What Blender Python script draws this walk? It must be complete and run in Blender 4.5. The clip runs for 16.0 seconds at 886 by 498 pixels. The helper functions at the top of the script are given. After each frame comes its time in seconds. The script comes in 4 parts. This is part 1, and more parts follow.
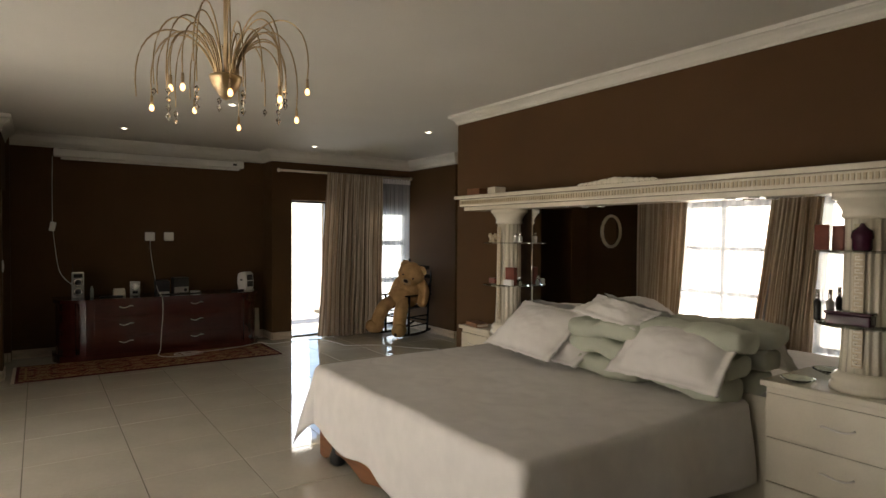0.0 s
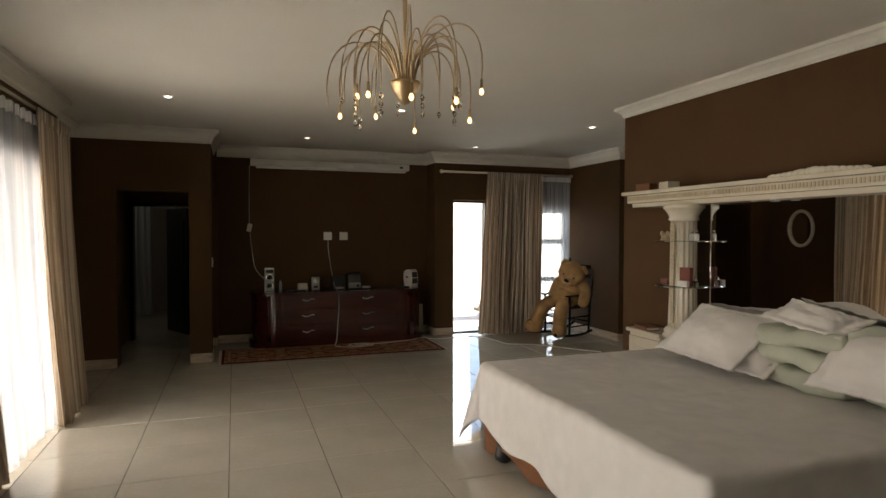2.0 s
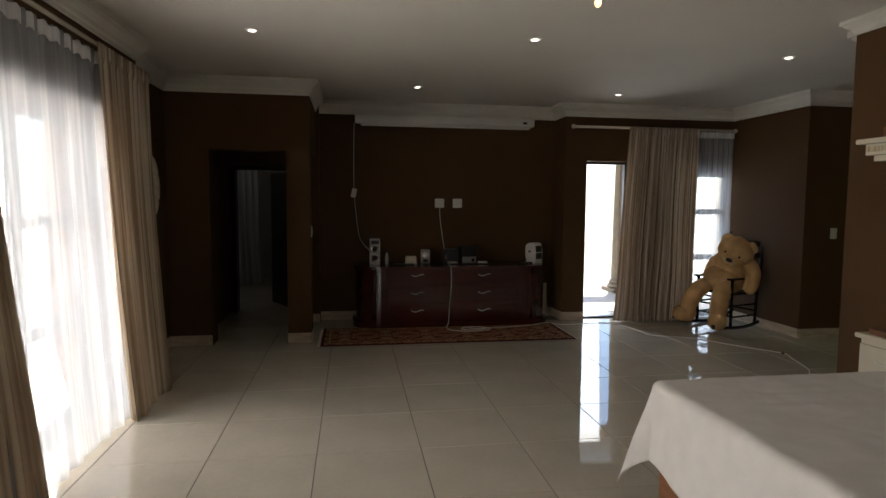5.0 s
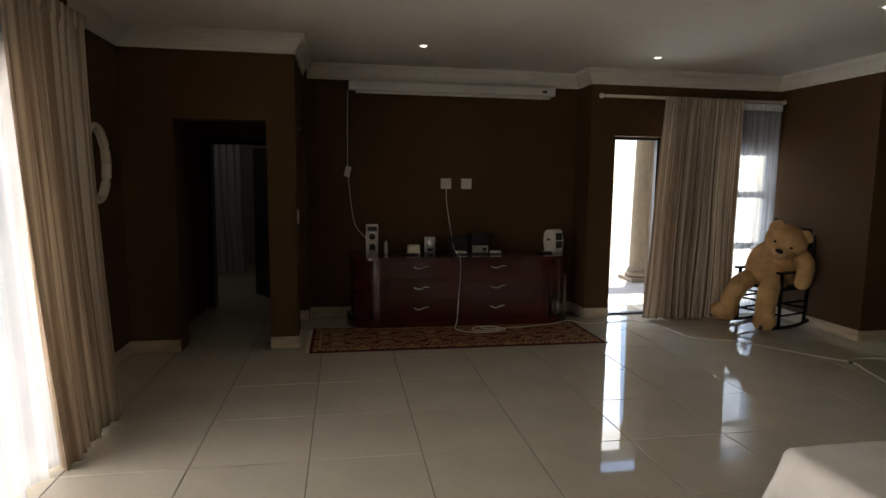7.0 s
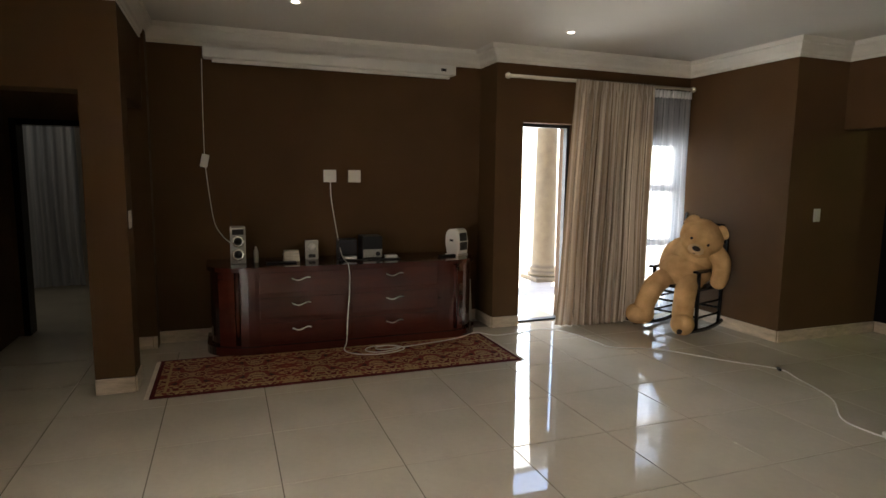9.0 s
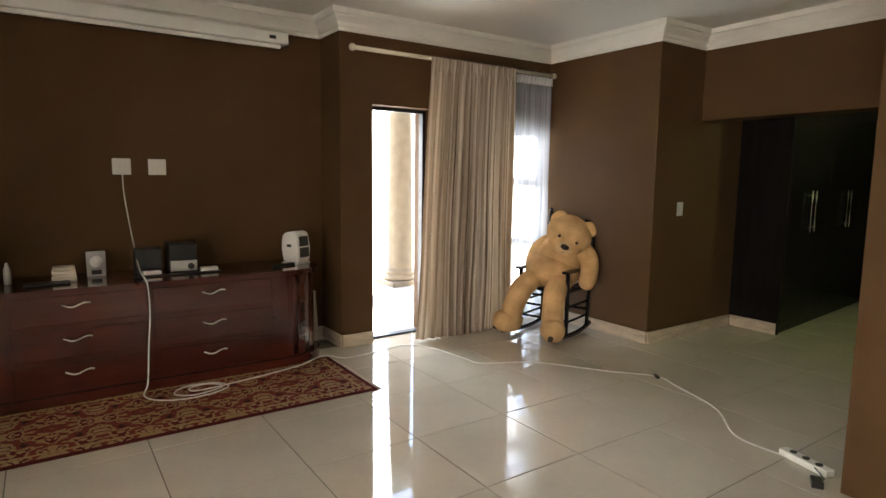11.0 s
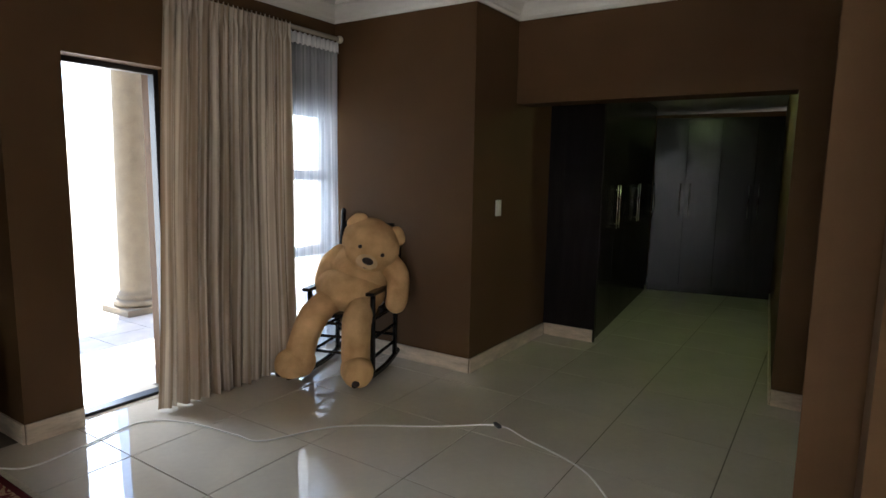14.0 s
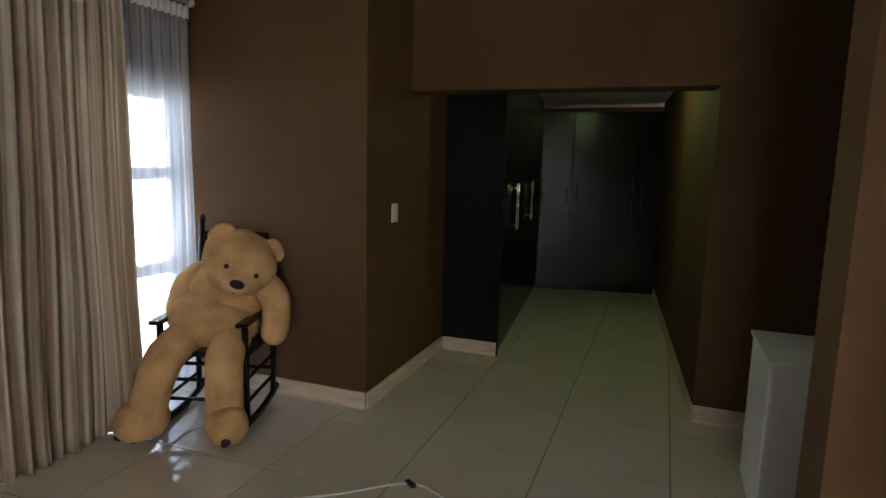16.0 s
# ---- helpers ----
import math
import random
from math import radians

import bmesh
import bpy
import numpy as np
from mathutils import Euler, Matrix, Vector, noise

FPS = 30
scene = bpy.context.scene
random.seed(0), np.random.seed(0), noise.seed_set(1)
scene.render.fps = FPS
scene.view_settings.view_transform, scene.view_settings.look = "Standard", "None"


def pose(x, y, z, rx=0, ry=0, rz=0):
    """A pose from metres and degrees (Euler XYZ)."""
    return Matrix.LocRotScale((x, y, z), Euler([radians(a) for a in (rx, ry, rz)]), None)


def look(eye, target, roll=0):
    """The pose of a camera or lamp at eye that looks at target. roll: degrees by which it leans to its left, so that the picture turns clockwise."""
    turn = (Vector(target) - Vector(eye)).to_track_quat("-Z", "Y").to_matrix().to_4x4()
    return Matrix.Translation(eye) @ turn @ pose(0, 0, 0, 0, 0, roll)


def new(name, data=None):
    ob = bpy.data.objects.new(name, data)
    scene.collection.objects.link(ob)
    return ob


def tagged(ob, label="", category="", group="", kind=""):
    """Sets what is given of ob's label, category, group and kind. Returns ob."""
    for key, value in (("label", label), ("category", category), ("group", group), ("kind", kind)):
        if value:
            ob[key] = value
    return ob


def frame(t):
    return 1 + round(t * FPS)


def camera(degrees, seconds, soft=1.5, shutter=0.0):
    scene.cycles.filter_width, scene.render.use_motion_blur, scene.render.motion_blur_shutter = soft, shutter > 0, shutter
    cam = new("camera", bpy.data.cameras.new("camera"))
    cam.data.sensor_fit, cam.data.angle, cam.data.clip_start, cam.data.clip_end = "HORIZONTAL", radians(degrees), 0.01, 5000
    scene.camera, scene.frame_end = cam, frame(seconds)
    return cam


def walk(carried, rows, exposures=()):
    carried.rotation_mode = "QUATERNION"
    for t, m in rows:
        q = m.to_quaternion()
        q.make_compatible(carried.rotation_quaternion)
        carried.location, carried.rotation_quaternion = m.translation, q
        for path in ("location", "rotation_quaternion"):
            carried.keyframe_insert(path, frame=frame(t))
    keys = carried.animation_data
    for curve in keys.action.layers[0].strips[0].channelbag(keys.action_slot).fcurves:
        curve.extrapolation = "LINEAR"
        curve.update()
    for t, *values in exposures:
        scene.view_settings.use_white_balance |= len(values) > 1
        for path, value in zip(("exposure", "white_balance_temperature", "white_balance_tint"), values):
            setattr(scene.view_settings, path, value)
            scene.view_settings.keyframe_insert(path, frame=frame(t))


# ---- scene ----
cam = camera(74.0, 16.0)
PATH = [
    (0, (0.265, 0.907, 1.49), (1.399, 2.554, 1.44), 0.4),
    (0.5, (0.251, 0.914, 1.494), (1.277, 2.63, 1.443), 0.3),
    (1, (0.244, 0.919, 1.495), (1.153, 2.699, 1.444), 0.2),
    (1.5, (0.231, 0.927, 1.491), (1.035, 2.758, 1.441), 0.2),
    (2, (0.211, 0.955, 1.484), (0.88, 2.839, 1.429), 0.1),
    (2.5, (0.199, 1.052, 1.48), (0.752, 2.973, 1.416), 0.0),
    (3, (0.21, 1.189, 1.468), (0.665, 3.135, 1.39), -0.0),
    (3.5, (0.243, 1.321, 1.463), (0.647, 3.277, 1.361), 0.0),
    (4, (0.327, 1.563, 1.467), (0.685, 3.527, 1.332), 0.0),
    (4.2, (0.363, 1.663, 1.433), (0.698, 3.63, 1.296), -0.0),
    (6.5, (0.374, 2.822, 1.463), (0.672, 4.788, 1.243), 0.7),
    (7, (0.356, 3.012, 1.466), (0.690, 4.972, 1.235), 0.7),
    (7.5, (0.391, 3.243, 1.470), (0.775, 5.191, 1.232), 0.7),
    (8, (0.413, 3.470, 1.501), (0.870, 5.400, 1.245), 0.7),
    (8.5, (0.481, 3.682, 1.497), (1.028, 5.589, 1.240), 0.7),
    (9, (0.562, 3.925, 1.444), (1.250, 5.786, 1.199), 0.7),
    (9.2, (0.597, 4.010, 1.440), (1.329, 5.853, 1.202), 0.7),
    (11.5, (1.105, 4.857, 1.386), (2.331, 6.416, 1.131), 0.8),
    (12, (1.229, 5.05, 1.405), (2.557, 6.523, 1.143), 0.9),
    (12.5, (1.364, 5.182, 1.391), (2.773, 6.576, 1.127), 0.8),
    (13, (1.538, 5.343, 1.406), (3.01, 6.67, 1.14), 0.8),
    (13.5, (1.667, 5.478, 1.4), (3.196, 6.738, 1.136), 0.8),
    (14, (1.743, 5.684, 1.401), (3.398, 6.775, 1.137), 1.0),
    (14.5, (1.838, 5.752, 1.434), (3.558, 6.732, 1.153), 1.0),
    (15, (1.959, 5.889, 1.447), (3.733, 6.767, 1.163), 1.1),
    (15.5, (2.085, 6.009, 1.428), (3.898, 6.807, 1.152), 1.2),
    (16, (2.217, 6.142, 1.461), (4.07, 6.833, 1.167), 1.4),
]
EXPOSURES = [(0.0, 1.65, 6950, 10), (2.5, 1.6, 6900, 10), (4.0, 1.35, 6500, 10), (5.5, 1.35, 6400, 10), (6.5, 1.35, 6400, 10), (7.5, 1.78, 6750, 10), (9.0, 2.55, 6700, 10), (11.5, 3.2, 6700, 10), (12.5, 3.15, 6250, 10), (13.5, 2.75, 6100, 10), (14.5, 2.2, 5850, 10), (15.2, 2.15, 5950, 10), (16.0, 2.5, 6050, 10)]
walk(cam, [(t, look(eye, target, roll)) for t, eye, target, roll in PATH], EXPOSURES)

# ---- world, sun, window light ----
world = bpy.data.worlds.new("world")
scene.world = world
world.use_nodes = True
wn = world.node_tree
sky = wn.nodes.new("ShaderNodeTexSky")
sky.sky_type = "NISHITA"
sky.sun_disc = False
sky.sun_elevation = radians(65)
sky.sun_rotation = radians(34)
wn.links.new(sky.outputs[0], wn.nodes["Background"].inputs[0])
wn.nodes["Background"].inputs[1].default_value = 0.15

sun_data = bpy.data.lights.new("sun", "SUN")
sun_data.energy, sun_data.angle, sun_data.color = 4.0, radians(0.5), (1.0, 0.95, 0.87)
sun = new("sun", sun_data)
sun.matrix_world = look((5.0, 15.5, 12), (2.6, 11.9, 0))


def window_lamp(name, at, to, w, h, watts, colour):
    d = bpy.data.lights.new(name, "AREA")
    d.shape, d.size, d.size_y, d.energy, d.color = "RECTANGLE", w, h, watts, colour
    o = new(name, d)
    o.matrix_world = look(at, to)
    return o


window_lamp("window_light", (-1.75, 5.6, 1.0), (1, 5.6, 1.55), 1.6, 2.0, 35, (1.0, 0.90, 0.78))
window_lamp("window_light", (-1.75, 2.95, 1.0), (1, 2.95, 1.45), 2.85, 2.0, 31, (1.0, 0.90, 0.78))
window_lamp("window_light", (4.82, 9.45, 1.0), (4.75, 5, 0.9), 0.9, 1.7, 5, (0.9, 0.96, 1.0))
window_lamp("window_light", (3.5, 9.75, 1.0), (3.4, 5, 0.6), 0.6, 1.8, 5, (0.95, 0.98, 1.0))


def lamp(name, at, watts, colour, radius=0.04):
    d = bpy.data.lights.new(name, "POINT")
    d.energy, d.color, d.shadow_soft_size = watts, colour, radius
    o = new(name, d)
    o.location = at
    return o


lamp("closet_light", (7.0, 6.5, 2.1), 1.1, (0.78, 1.0, 0.36), 0.05)
lamp("far_room_light", (-1.9, 11.2, 2.2), 0.6, (1.0, 0.93, 0.8), 0.05)


# ---- materials ----
def mat(name, colour, rough=0.5, metal=0.0, var=0.12, scale=6.0, fine=90.0, bump=0.05, spec=0.5, stretch=(1, 1, 1), coat=0.0, tint=None):
    m = bpy.data.materials.new(name)
    m.use_nodes = True
    n, l = m.node_tree.nodes, m.node_tree.links
    b = n["Principled BSDF"]
    tc = n.new("ShaderNodeTexCoord")
    mp = n.new("ShaderNodeMapping")
    mp.inputs["Scale"].default_value = stretch
    l.new(tc.outputs["Object"], mp.inputs[0])
    big, small = n.new("ShaderNodeTexNoise"), n.new("ShaderNodeTexNoise")
    big.inputs["Scale"].default_value, small.inputs["Scale"].default_value = scale, fine
    big.inputs["Detail"].default_value, small.inputs["Detail"].default_value = 4, 3
    for t in (big, small):
        l.new(mp.outputs[0], t.inputs["Vector"])
    add = n.new("ShaderNodeMath")
    add.operation = "MULTIPLY_ADD"
    add.inputs[1].default_value = 0.4
    l.new(small.outputs["Fac"], add.inputs[0])
    l.new(big.outputs["Fac"], add.inputs[2])
    ramp = n.new("ShaderNodeValToRGB")
    lo = [c * (1 - var) for c in colour]
    hi = [min(1, c * (1 + var)) for c in (tint or colour)]
    ramp.color_ramp.elements[0].position, ramp.color_ramp.elements[1].position = 0.45, 0.95
    ramp.color_ramp.elements[0].color, ramp.color_ramp.elements[1].color = (*lo, 1), (*hi, 1)
    l.new(add.outputs[0], ramp.inputs[0])
    l.new(ramp.outputs[0], b.inputs["Base Color"])
    b.inputs["Roughness"].default_value = rough
    b.inputs["Metallic"].default_value = metal
    b.inputs["Specular IOR Level"].default_value = spec
    b.inputs["Coat Weight"].default_value = coat
    if bump:
        bp = n.new("ShaderNodeBump")
        bp.inputs["Strength"].default_value = bump
        bp.inputs["Distance"].default_value = 0.01
        l.new(add.outputs[0], bp.inputs["Height"])
        l.new(bp.outputs[0], b.inputs["Normal"])
    return m


def emit(name, colour, strength):
    m = bpy.data.materials.new(name)
    m.use_nodes = True
    b = m.node_tree.nodes["Principled BSDF"]
    b.inputs["Base Color"].default_value = (*colour, 1)
    b.inputs["Emission Color"].default_value = (*colour, 1)
    b.inputs["Emission Strength"].default_value = strength
    return m


def glass(name, colour=(1, 1, 1), rough=0.0):
    m = bpy.data.materials.new(name)
    m.use_nodes = True
    b = m.node_tree.nodes["Principled BSDF"]
    b.inputs["Base Color"].default_value = (*colour, 1)
    b.inputs["Roughness"].default_value = rough
    b.inputs["Transmission Weight"].default_value = 1
    b.inputs["IOR"].default_value = 1.45
    return m


def cloth(name, dark, light, through_light=0.25, clear=0.0, stripes=0.0):
    """Woven cloth with vertical stripes along u; some light passes through it."""
    m = bpy.data.materials.new(name)
    m.use_nodes = True
    n, l = m.node_tree.nodes, m.node_tree.links
    n.remove(n["Principled BSDF"])
    out = n["Material Output"]
    tc = n.new("ShaderNodeTexCoord")
    mp = n.new("ShaderNodeMapping")
    mp.inputs["Scale"].default_value = (stripes or 20, 0.25, 1)
    l.new(tc.outputs["UV"], mp.inputs[0])
    nz = n.new("ShaderNodeTexNoise")
    nz.inputs["Scale"].default_value, nz.inputs["Detail"].default_value = 1.0, 3
    l.new(mp.outputs[0], nz.inputs["Vector"])
    rp = n.new("ShaderNodeValToRGB")
    rp.color_ramp.elements[0].position, rp.color_ramp.elements[1].position = 0.42, 0.6
    rp.color_ramp.elements[0].color, rp.color_ramp.elements[1].color = (*dark, 1), (*light, 1)
    l.new(nz.outputs["Fac"], rp.inputs[0])
    df, tr = n.new("ShaderNodeBsdfDiffuse"), n.new("ShaderNodeBsdfTranslucent")
    l.new(rp.outputs[0], df.inputs[0])
    l.new(rp.outputs[0], tr.inputs[0])
    wv = n.new("ShaderNodeTexNoise")
    wv.inputs["Scale"].default_value = 400
    l.new(tc.outputs["Object"], wv.inputs["Vector"])
    bp = n.new("ShaderNodeBump")
    bp.inputs["Strength"].default_value, bp.inputs["Distance"].default_value = 0.3, 0.002
    l.new(wv.outputs["Fac"], bp.inputs["Height"])
    l.new(bp.outputs[0], df.inputs["Normal"])
    mx = n.new("ShaderNodeMixShader")
    mx.inputs[0].default_value = through_light
    l.new(df.outputs[0], mx.inputs[1])
    l.new(tr.outputs[0], mx.inputs[2])
    last = mx
    if clear:
        tp = n.new("ShaderNodeBsdfTransparent")
        m2 = n.new("ShaderNodeMixShader")
        m2.inputs[0].default_value = clear
        l.new(mx.outputs[0], m2.inputs[1])
        l.new(tp.outputs[0], m2.inputs[2])
        last = m2
    l.new(last.outputs[0], out.inputs[0])
    return m


def rug_material():
    m = mat("rug_wool", (0.12, 0.02, 0.018), 0.95, var=0.3, fine=300, bump=0.5, spec=0.1)
    n, l = m.node_tree.nodes, m.node_tree.links
    b = n["Principled BSDF"]
    tc = n.new("ShaderNodeTexCoord")
    sep = n.new("ShaderNodeSeparateXYZ")
    l.new(tc.outputs["Object"], sep.inputs[0])

    def op(kind, a, c=None):
        o = n.new("ShaderNodeMath")
        o.operation = kind
        for k, v in enumerate((a, c)):
            if v is None:
                continue
            if isinstance(v, (int, float)):
                o.inputs[k].default_value = v
            else:
                l.new(v, o.inputs[k])
        return o.outputs[0]
    px = op("PINGPONG", sep.outputs[0], 0.22)
    py = op("ABSOLUTE", sep.outputs[1])
    cmb = n.new("ShaderNodeCombineXYZ")
    l.new(px, cmb.inputs[0])
    l.new(py, cmb.inputs[1])
    vor = n.new("ShaderNodeTexNoise")
    vor.inputs["Scale"].default_value, vor.inputs["Detail"].default_value = 9.5, 2.5
    l.new(cmb.outputs[0], vor.inputs["Vector"])
    rp = n.new("ShaderNodeValToRGB")
    e = rp.color_ramp.elements
    rp.color_ramp.interpolation = "CONSTANT"
    e[0].position, e[0].color = 0.0, (0.05, 0.022, 0.02, 1)
    e[1].position, e[1].color = 0.36, (0.2, 0.045, 0.032, 1)
    for pos, c in ((0.46, (0.38, 0.25, 0.13, 1)), (0.53, (0.14, 0.022, 0.02, 1)), (0.59, (0.42, 0.29, 0.16, 1)), (0.66, (0.08, 0.03, 0.03, 1))):
        x = e.new(pos)
        x.color = c
    l.new(vor.outputs["Fac"], rp.inputs[0])
    ax = op("ABSOLUTE", sep.outputs[0])
    edge = op("MAXIMUM", op("SUBTRACT", ax, 1.24), op("SUBTRACT", py, 0.315))
    band = op("MULTIPLY", op("GREATER_THAN", edge, 0.0), op("LESS_THAN", edge, 0.018))
    rim = op("GREATER_THAN", edge, 0.065)
    mx = n.new("ShaderNodeMixRGB")
    l.new(band, mx.inputs[0])
    l.new(rp.outputs[0], mx.inputs[1])
    mx.inputs[2].default_value = (0.4, 0.27, 0.13, 1)
    m3 = n.new("ShaderNodeMixRGB")
    l.new(rim, m3.inputs[0])
    l.new(mx.outputs[0], m3.inputs[1])
    m3.inputs[2].default_value = (0.09, 0.012, 0.014, 1)
    l.new(m3.outputs[0], b.inputs["Base Color"])
    return m


WALL = mat("brown_wall_paint", (0.092, 0.047, 0.0175), 0.75, var=0.07, scale=2.0, fine=140, bump=0.06, spec=0.25)
CEIL = mat("ceiling_paint", (0.72, 0.69, 0.63), 0.85, var=0.03, scale=1.5, bump=0.02, spec=0.2)
CORN = mat("cornice_plaster", (0.72, 0.69, 0.63), 0.7, var=0.03, bump=0.02)
TILE = mat("porcelain_tile", (0.60, 0.555, 0.465), 0.035, var=0.07, scale=2.5, fine=30, bump=0.003, spec=0.85)
GROUT = mat("grout", (0.16, 0.14, 0.11), 0.9, var=0.2)
SKIRT = mat("skirting_tile", (0.55, 0.45, 0.34), 0.3, var=0.3, scale=5, fine=25, bump=0.01, stretch=(1, 1, 4))
ALU = mat("dark_aluminium", (0.03, 0.032, 0.035), 0.4, metal=0.6, var=0.1)
CREAM = mat("cream_lacquer", (0.72, 0.66, 0.54), 0.25, var=0.05, bump=0.01, coat=0.4)
GOLD = mat("gilded_metal", (0.54, 0.45, 0.31), 0.45, metal=0.0, var=0.15)
PULL = mat("satin_nickel", (0.78, 0.74, 0.68), 0.35, metal=0.35, var=0.05, bump=0)
CHROME = mat("chrome", (0.8, 0.8, 0.8), 0.15, metal=1.0, var=0.05, bump=0)
BRASS = mat("brushed_brass", (0.62, 0.47, 0.28), 0.28, metal=1.0, var=0.15, bump=0.02)
SHEET = mat("white_cotton", (0.80, 0.77, 0.74), 0.9, var=0.05, scale=9, fine=320, bump=0.18, spec=0.15)
GREEN = mat("pale_green_cotton", (0.56, 0.58, 0.48), 0.9, var=0.08, fine=350, bump=0.25, spec=0.15)
MAHOG = mat("mahogany_veneer", (0.058, 0.011, 0.008), 0.15, var=0.2, scale=3, fine=40, bump=0.006, stretch=(0.6, 1, 4), coat=0.5, tint=(0.07, 0.014, 0.009))
WALNUT = mat("bed_wood", (0.22, 0.09, 0.04), 0.3, var=0.3, stretch=(1, 0.4, 4))
ESPR = mat("espresso_veneer", (0.010, 0.008, 0.008), 0.22, spec=0.14, var=0.3, scale=4, fine=30, bump=0.02, stretch=(5, 5, 0.5))
BLACKW = mat("black_painted_wood", (0.012, 0.011, 0.012), 0.25, var=0.2)
PLUSH = mat("tan_plush", (0.60, 0.35, 0.15), 1.0, var=0.18, scale=8, fine=220, bump=1.0, spec=0.05, tint=(0.66, 0.43, 0.21))
PAWS = mat("pale_plush", (0.64, 0.45, 0.25), 1.0, var=0.18, scale=12, fine=160, bump=1.0, spec=0.05)
NOSE = mat("brown_nose", (0.03, 0.014, 0.008), 0.35, var=0.2)
WHITE = mat("white_plastic", (0.75, 0.74, 0.70), 0.35, var=0.04, bump=0)
SILVER = mat("silver_plastic", (0.42, 0.41, 0.39), 0.3, metal=0.6, var=0.15, bump=0)
DARK = mat("black_plastic", (0.015, 0.015, 0.017), 0.35, var=0.1, bump=0)
STONE = mat("cast_stone", (0.27, 0.23, 0.17), 0.85, var=0.12, scale=8, bump=0.15)
PAVE = mat("terrace_tile", (0.55, 0.51, 0.45), 0.6, var=0.1)
LAWN = mat("dry_ground", (0.45, 0.40, 0.30), 0.95, var=0.2, scale=1)
PLASTER = mat("outer_plaster", (0.70, 0.62, 0.48), 0.9, var=0.06)
GREYW = mat("grey_wall_paint", (0.45, 0.43, 0.40), 0.8, var=0.05)
RUG = rug_material()
CURT = cloth("striped_curtain_cloth", (0.42, 0.325, 0.235), (0.76, 0.68, 0.57), 0.32, stripes=30)
SHEER = cloth("white_voile", (0.62, 0.66, 0.72), (0.82, 0.84, 0.88), 0.34, clear=0.56)
TAPE = cloth("heading_tape", (0.70, 0.71, 0.73), (0.86, 0.86, 0.86), 0.2)
MIRROR = mat("mirror_silver", (0.9, 0.9, 0.9), 0.01, metal=1.0, var=0.0, bump=0)
GLASS = glass("shelf_glass", (0.85, 0.95, 0.9))
PANE = glass("window_glass")
CRYSTAL = glass("crystal", (1.0, 0.93, 0.82), 0.02)
BULB = emit("bulb_glow", (1.0, 0.58, 0.22), 1.5)
SPOT = emit("downlight_glow", (1.0, 0.9, 0.75), 1.6)
RED = mat("red_card", (0.2, 0.045, 0.025), 0.4, var=0.3)
PLUM = mat("plum_glass", (0.06, 0.01, 0.03), 0.15, var=0.2)
PAPER = mat("book_paper", (0.6, 0.55, 0.45), 0.8)
TANB = mat("brown_leather", (0.2, 0.08, 0.03), 0.5, var=0.2)


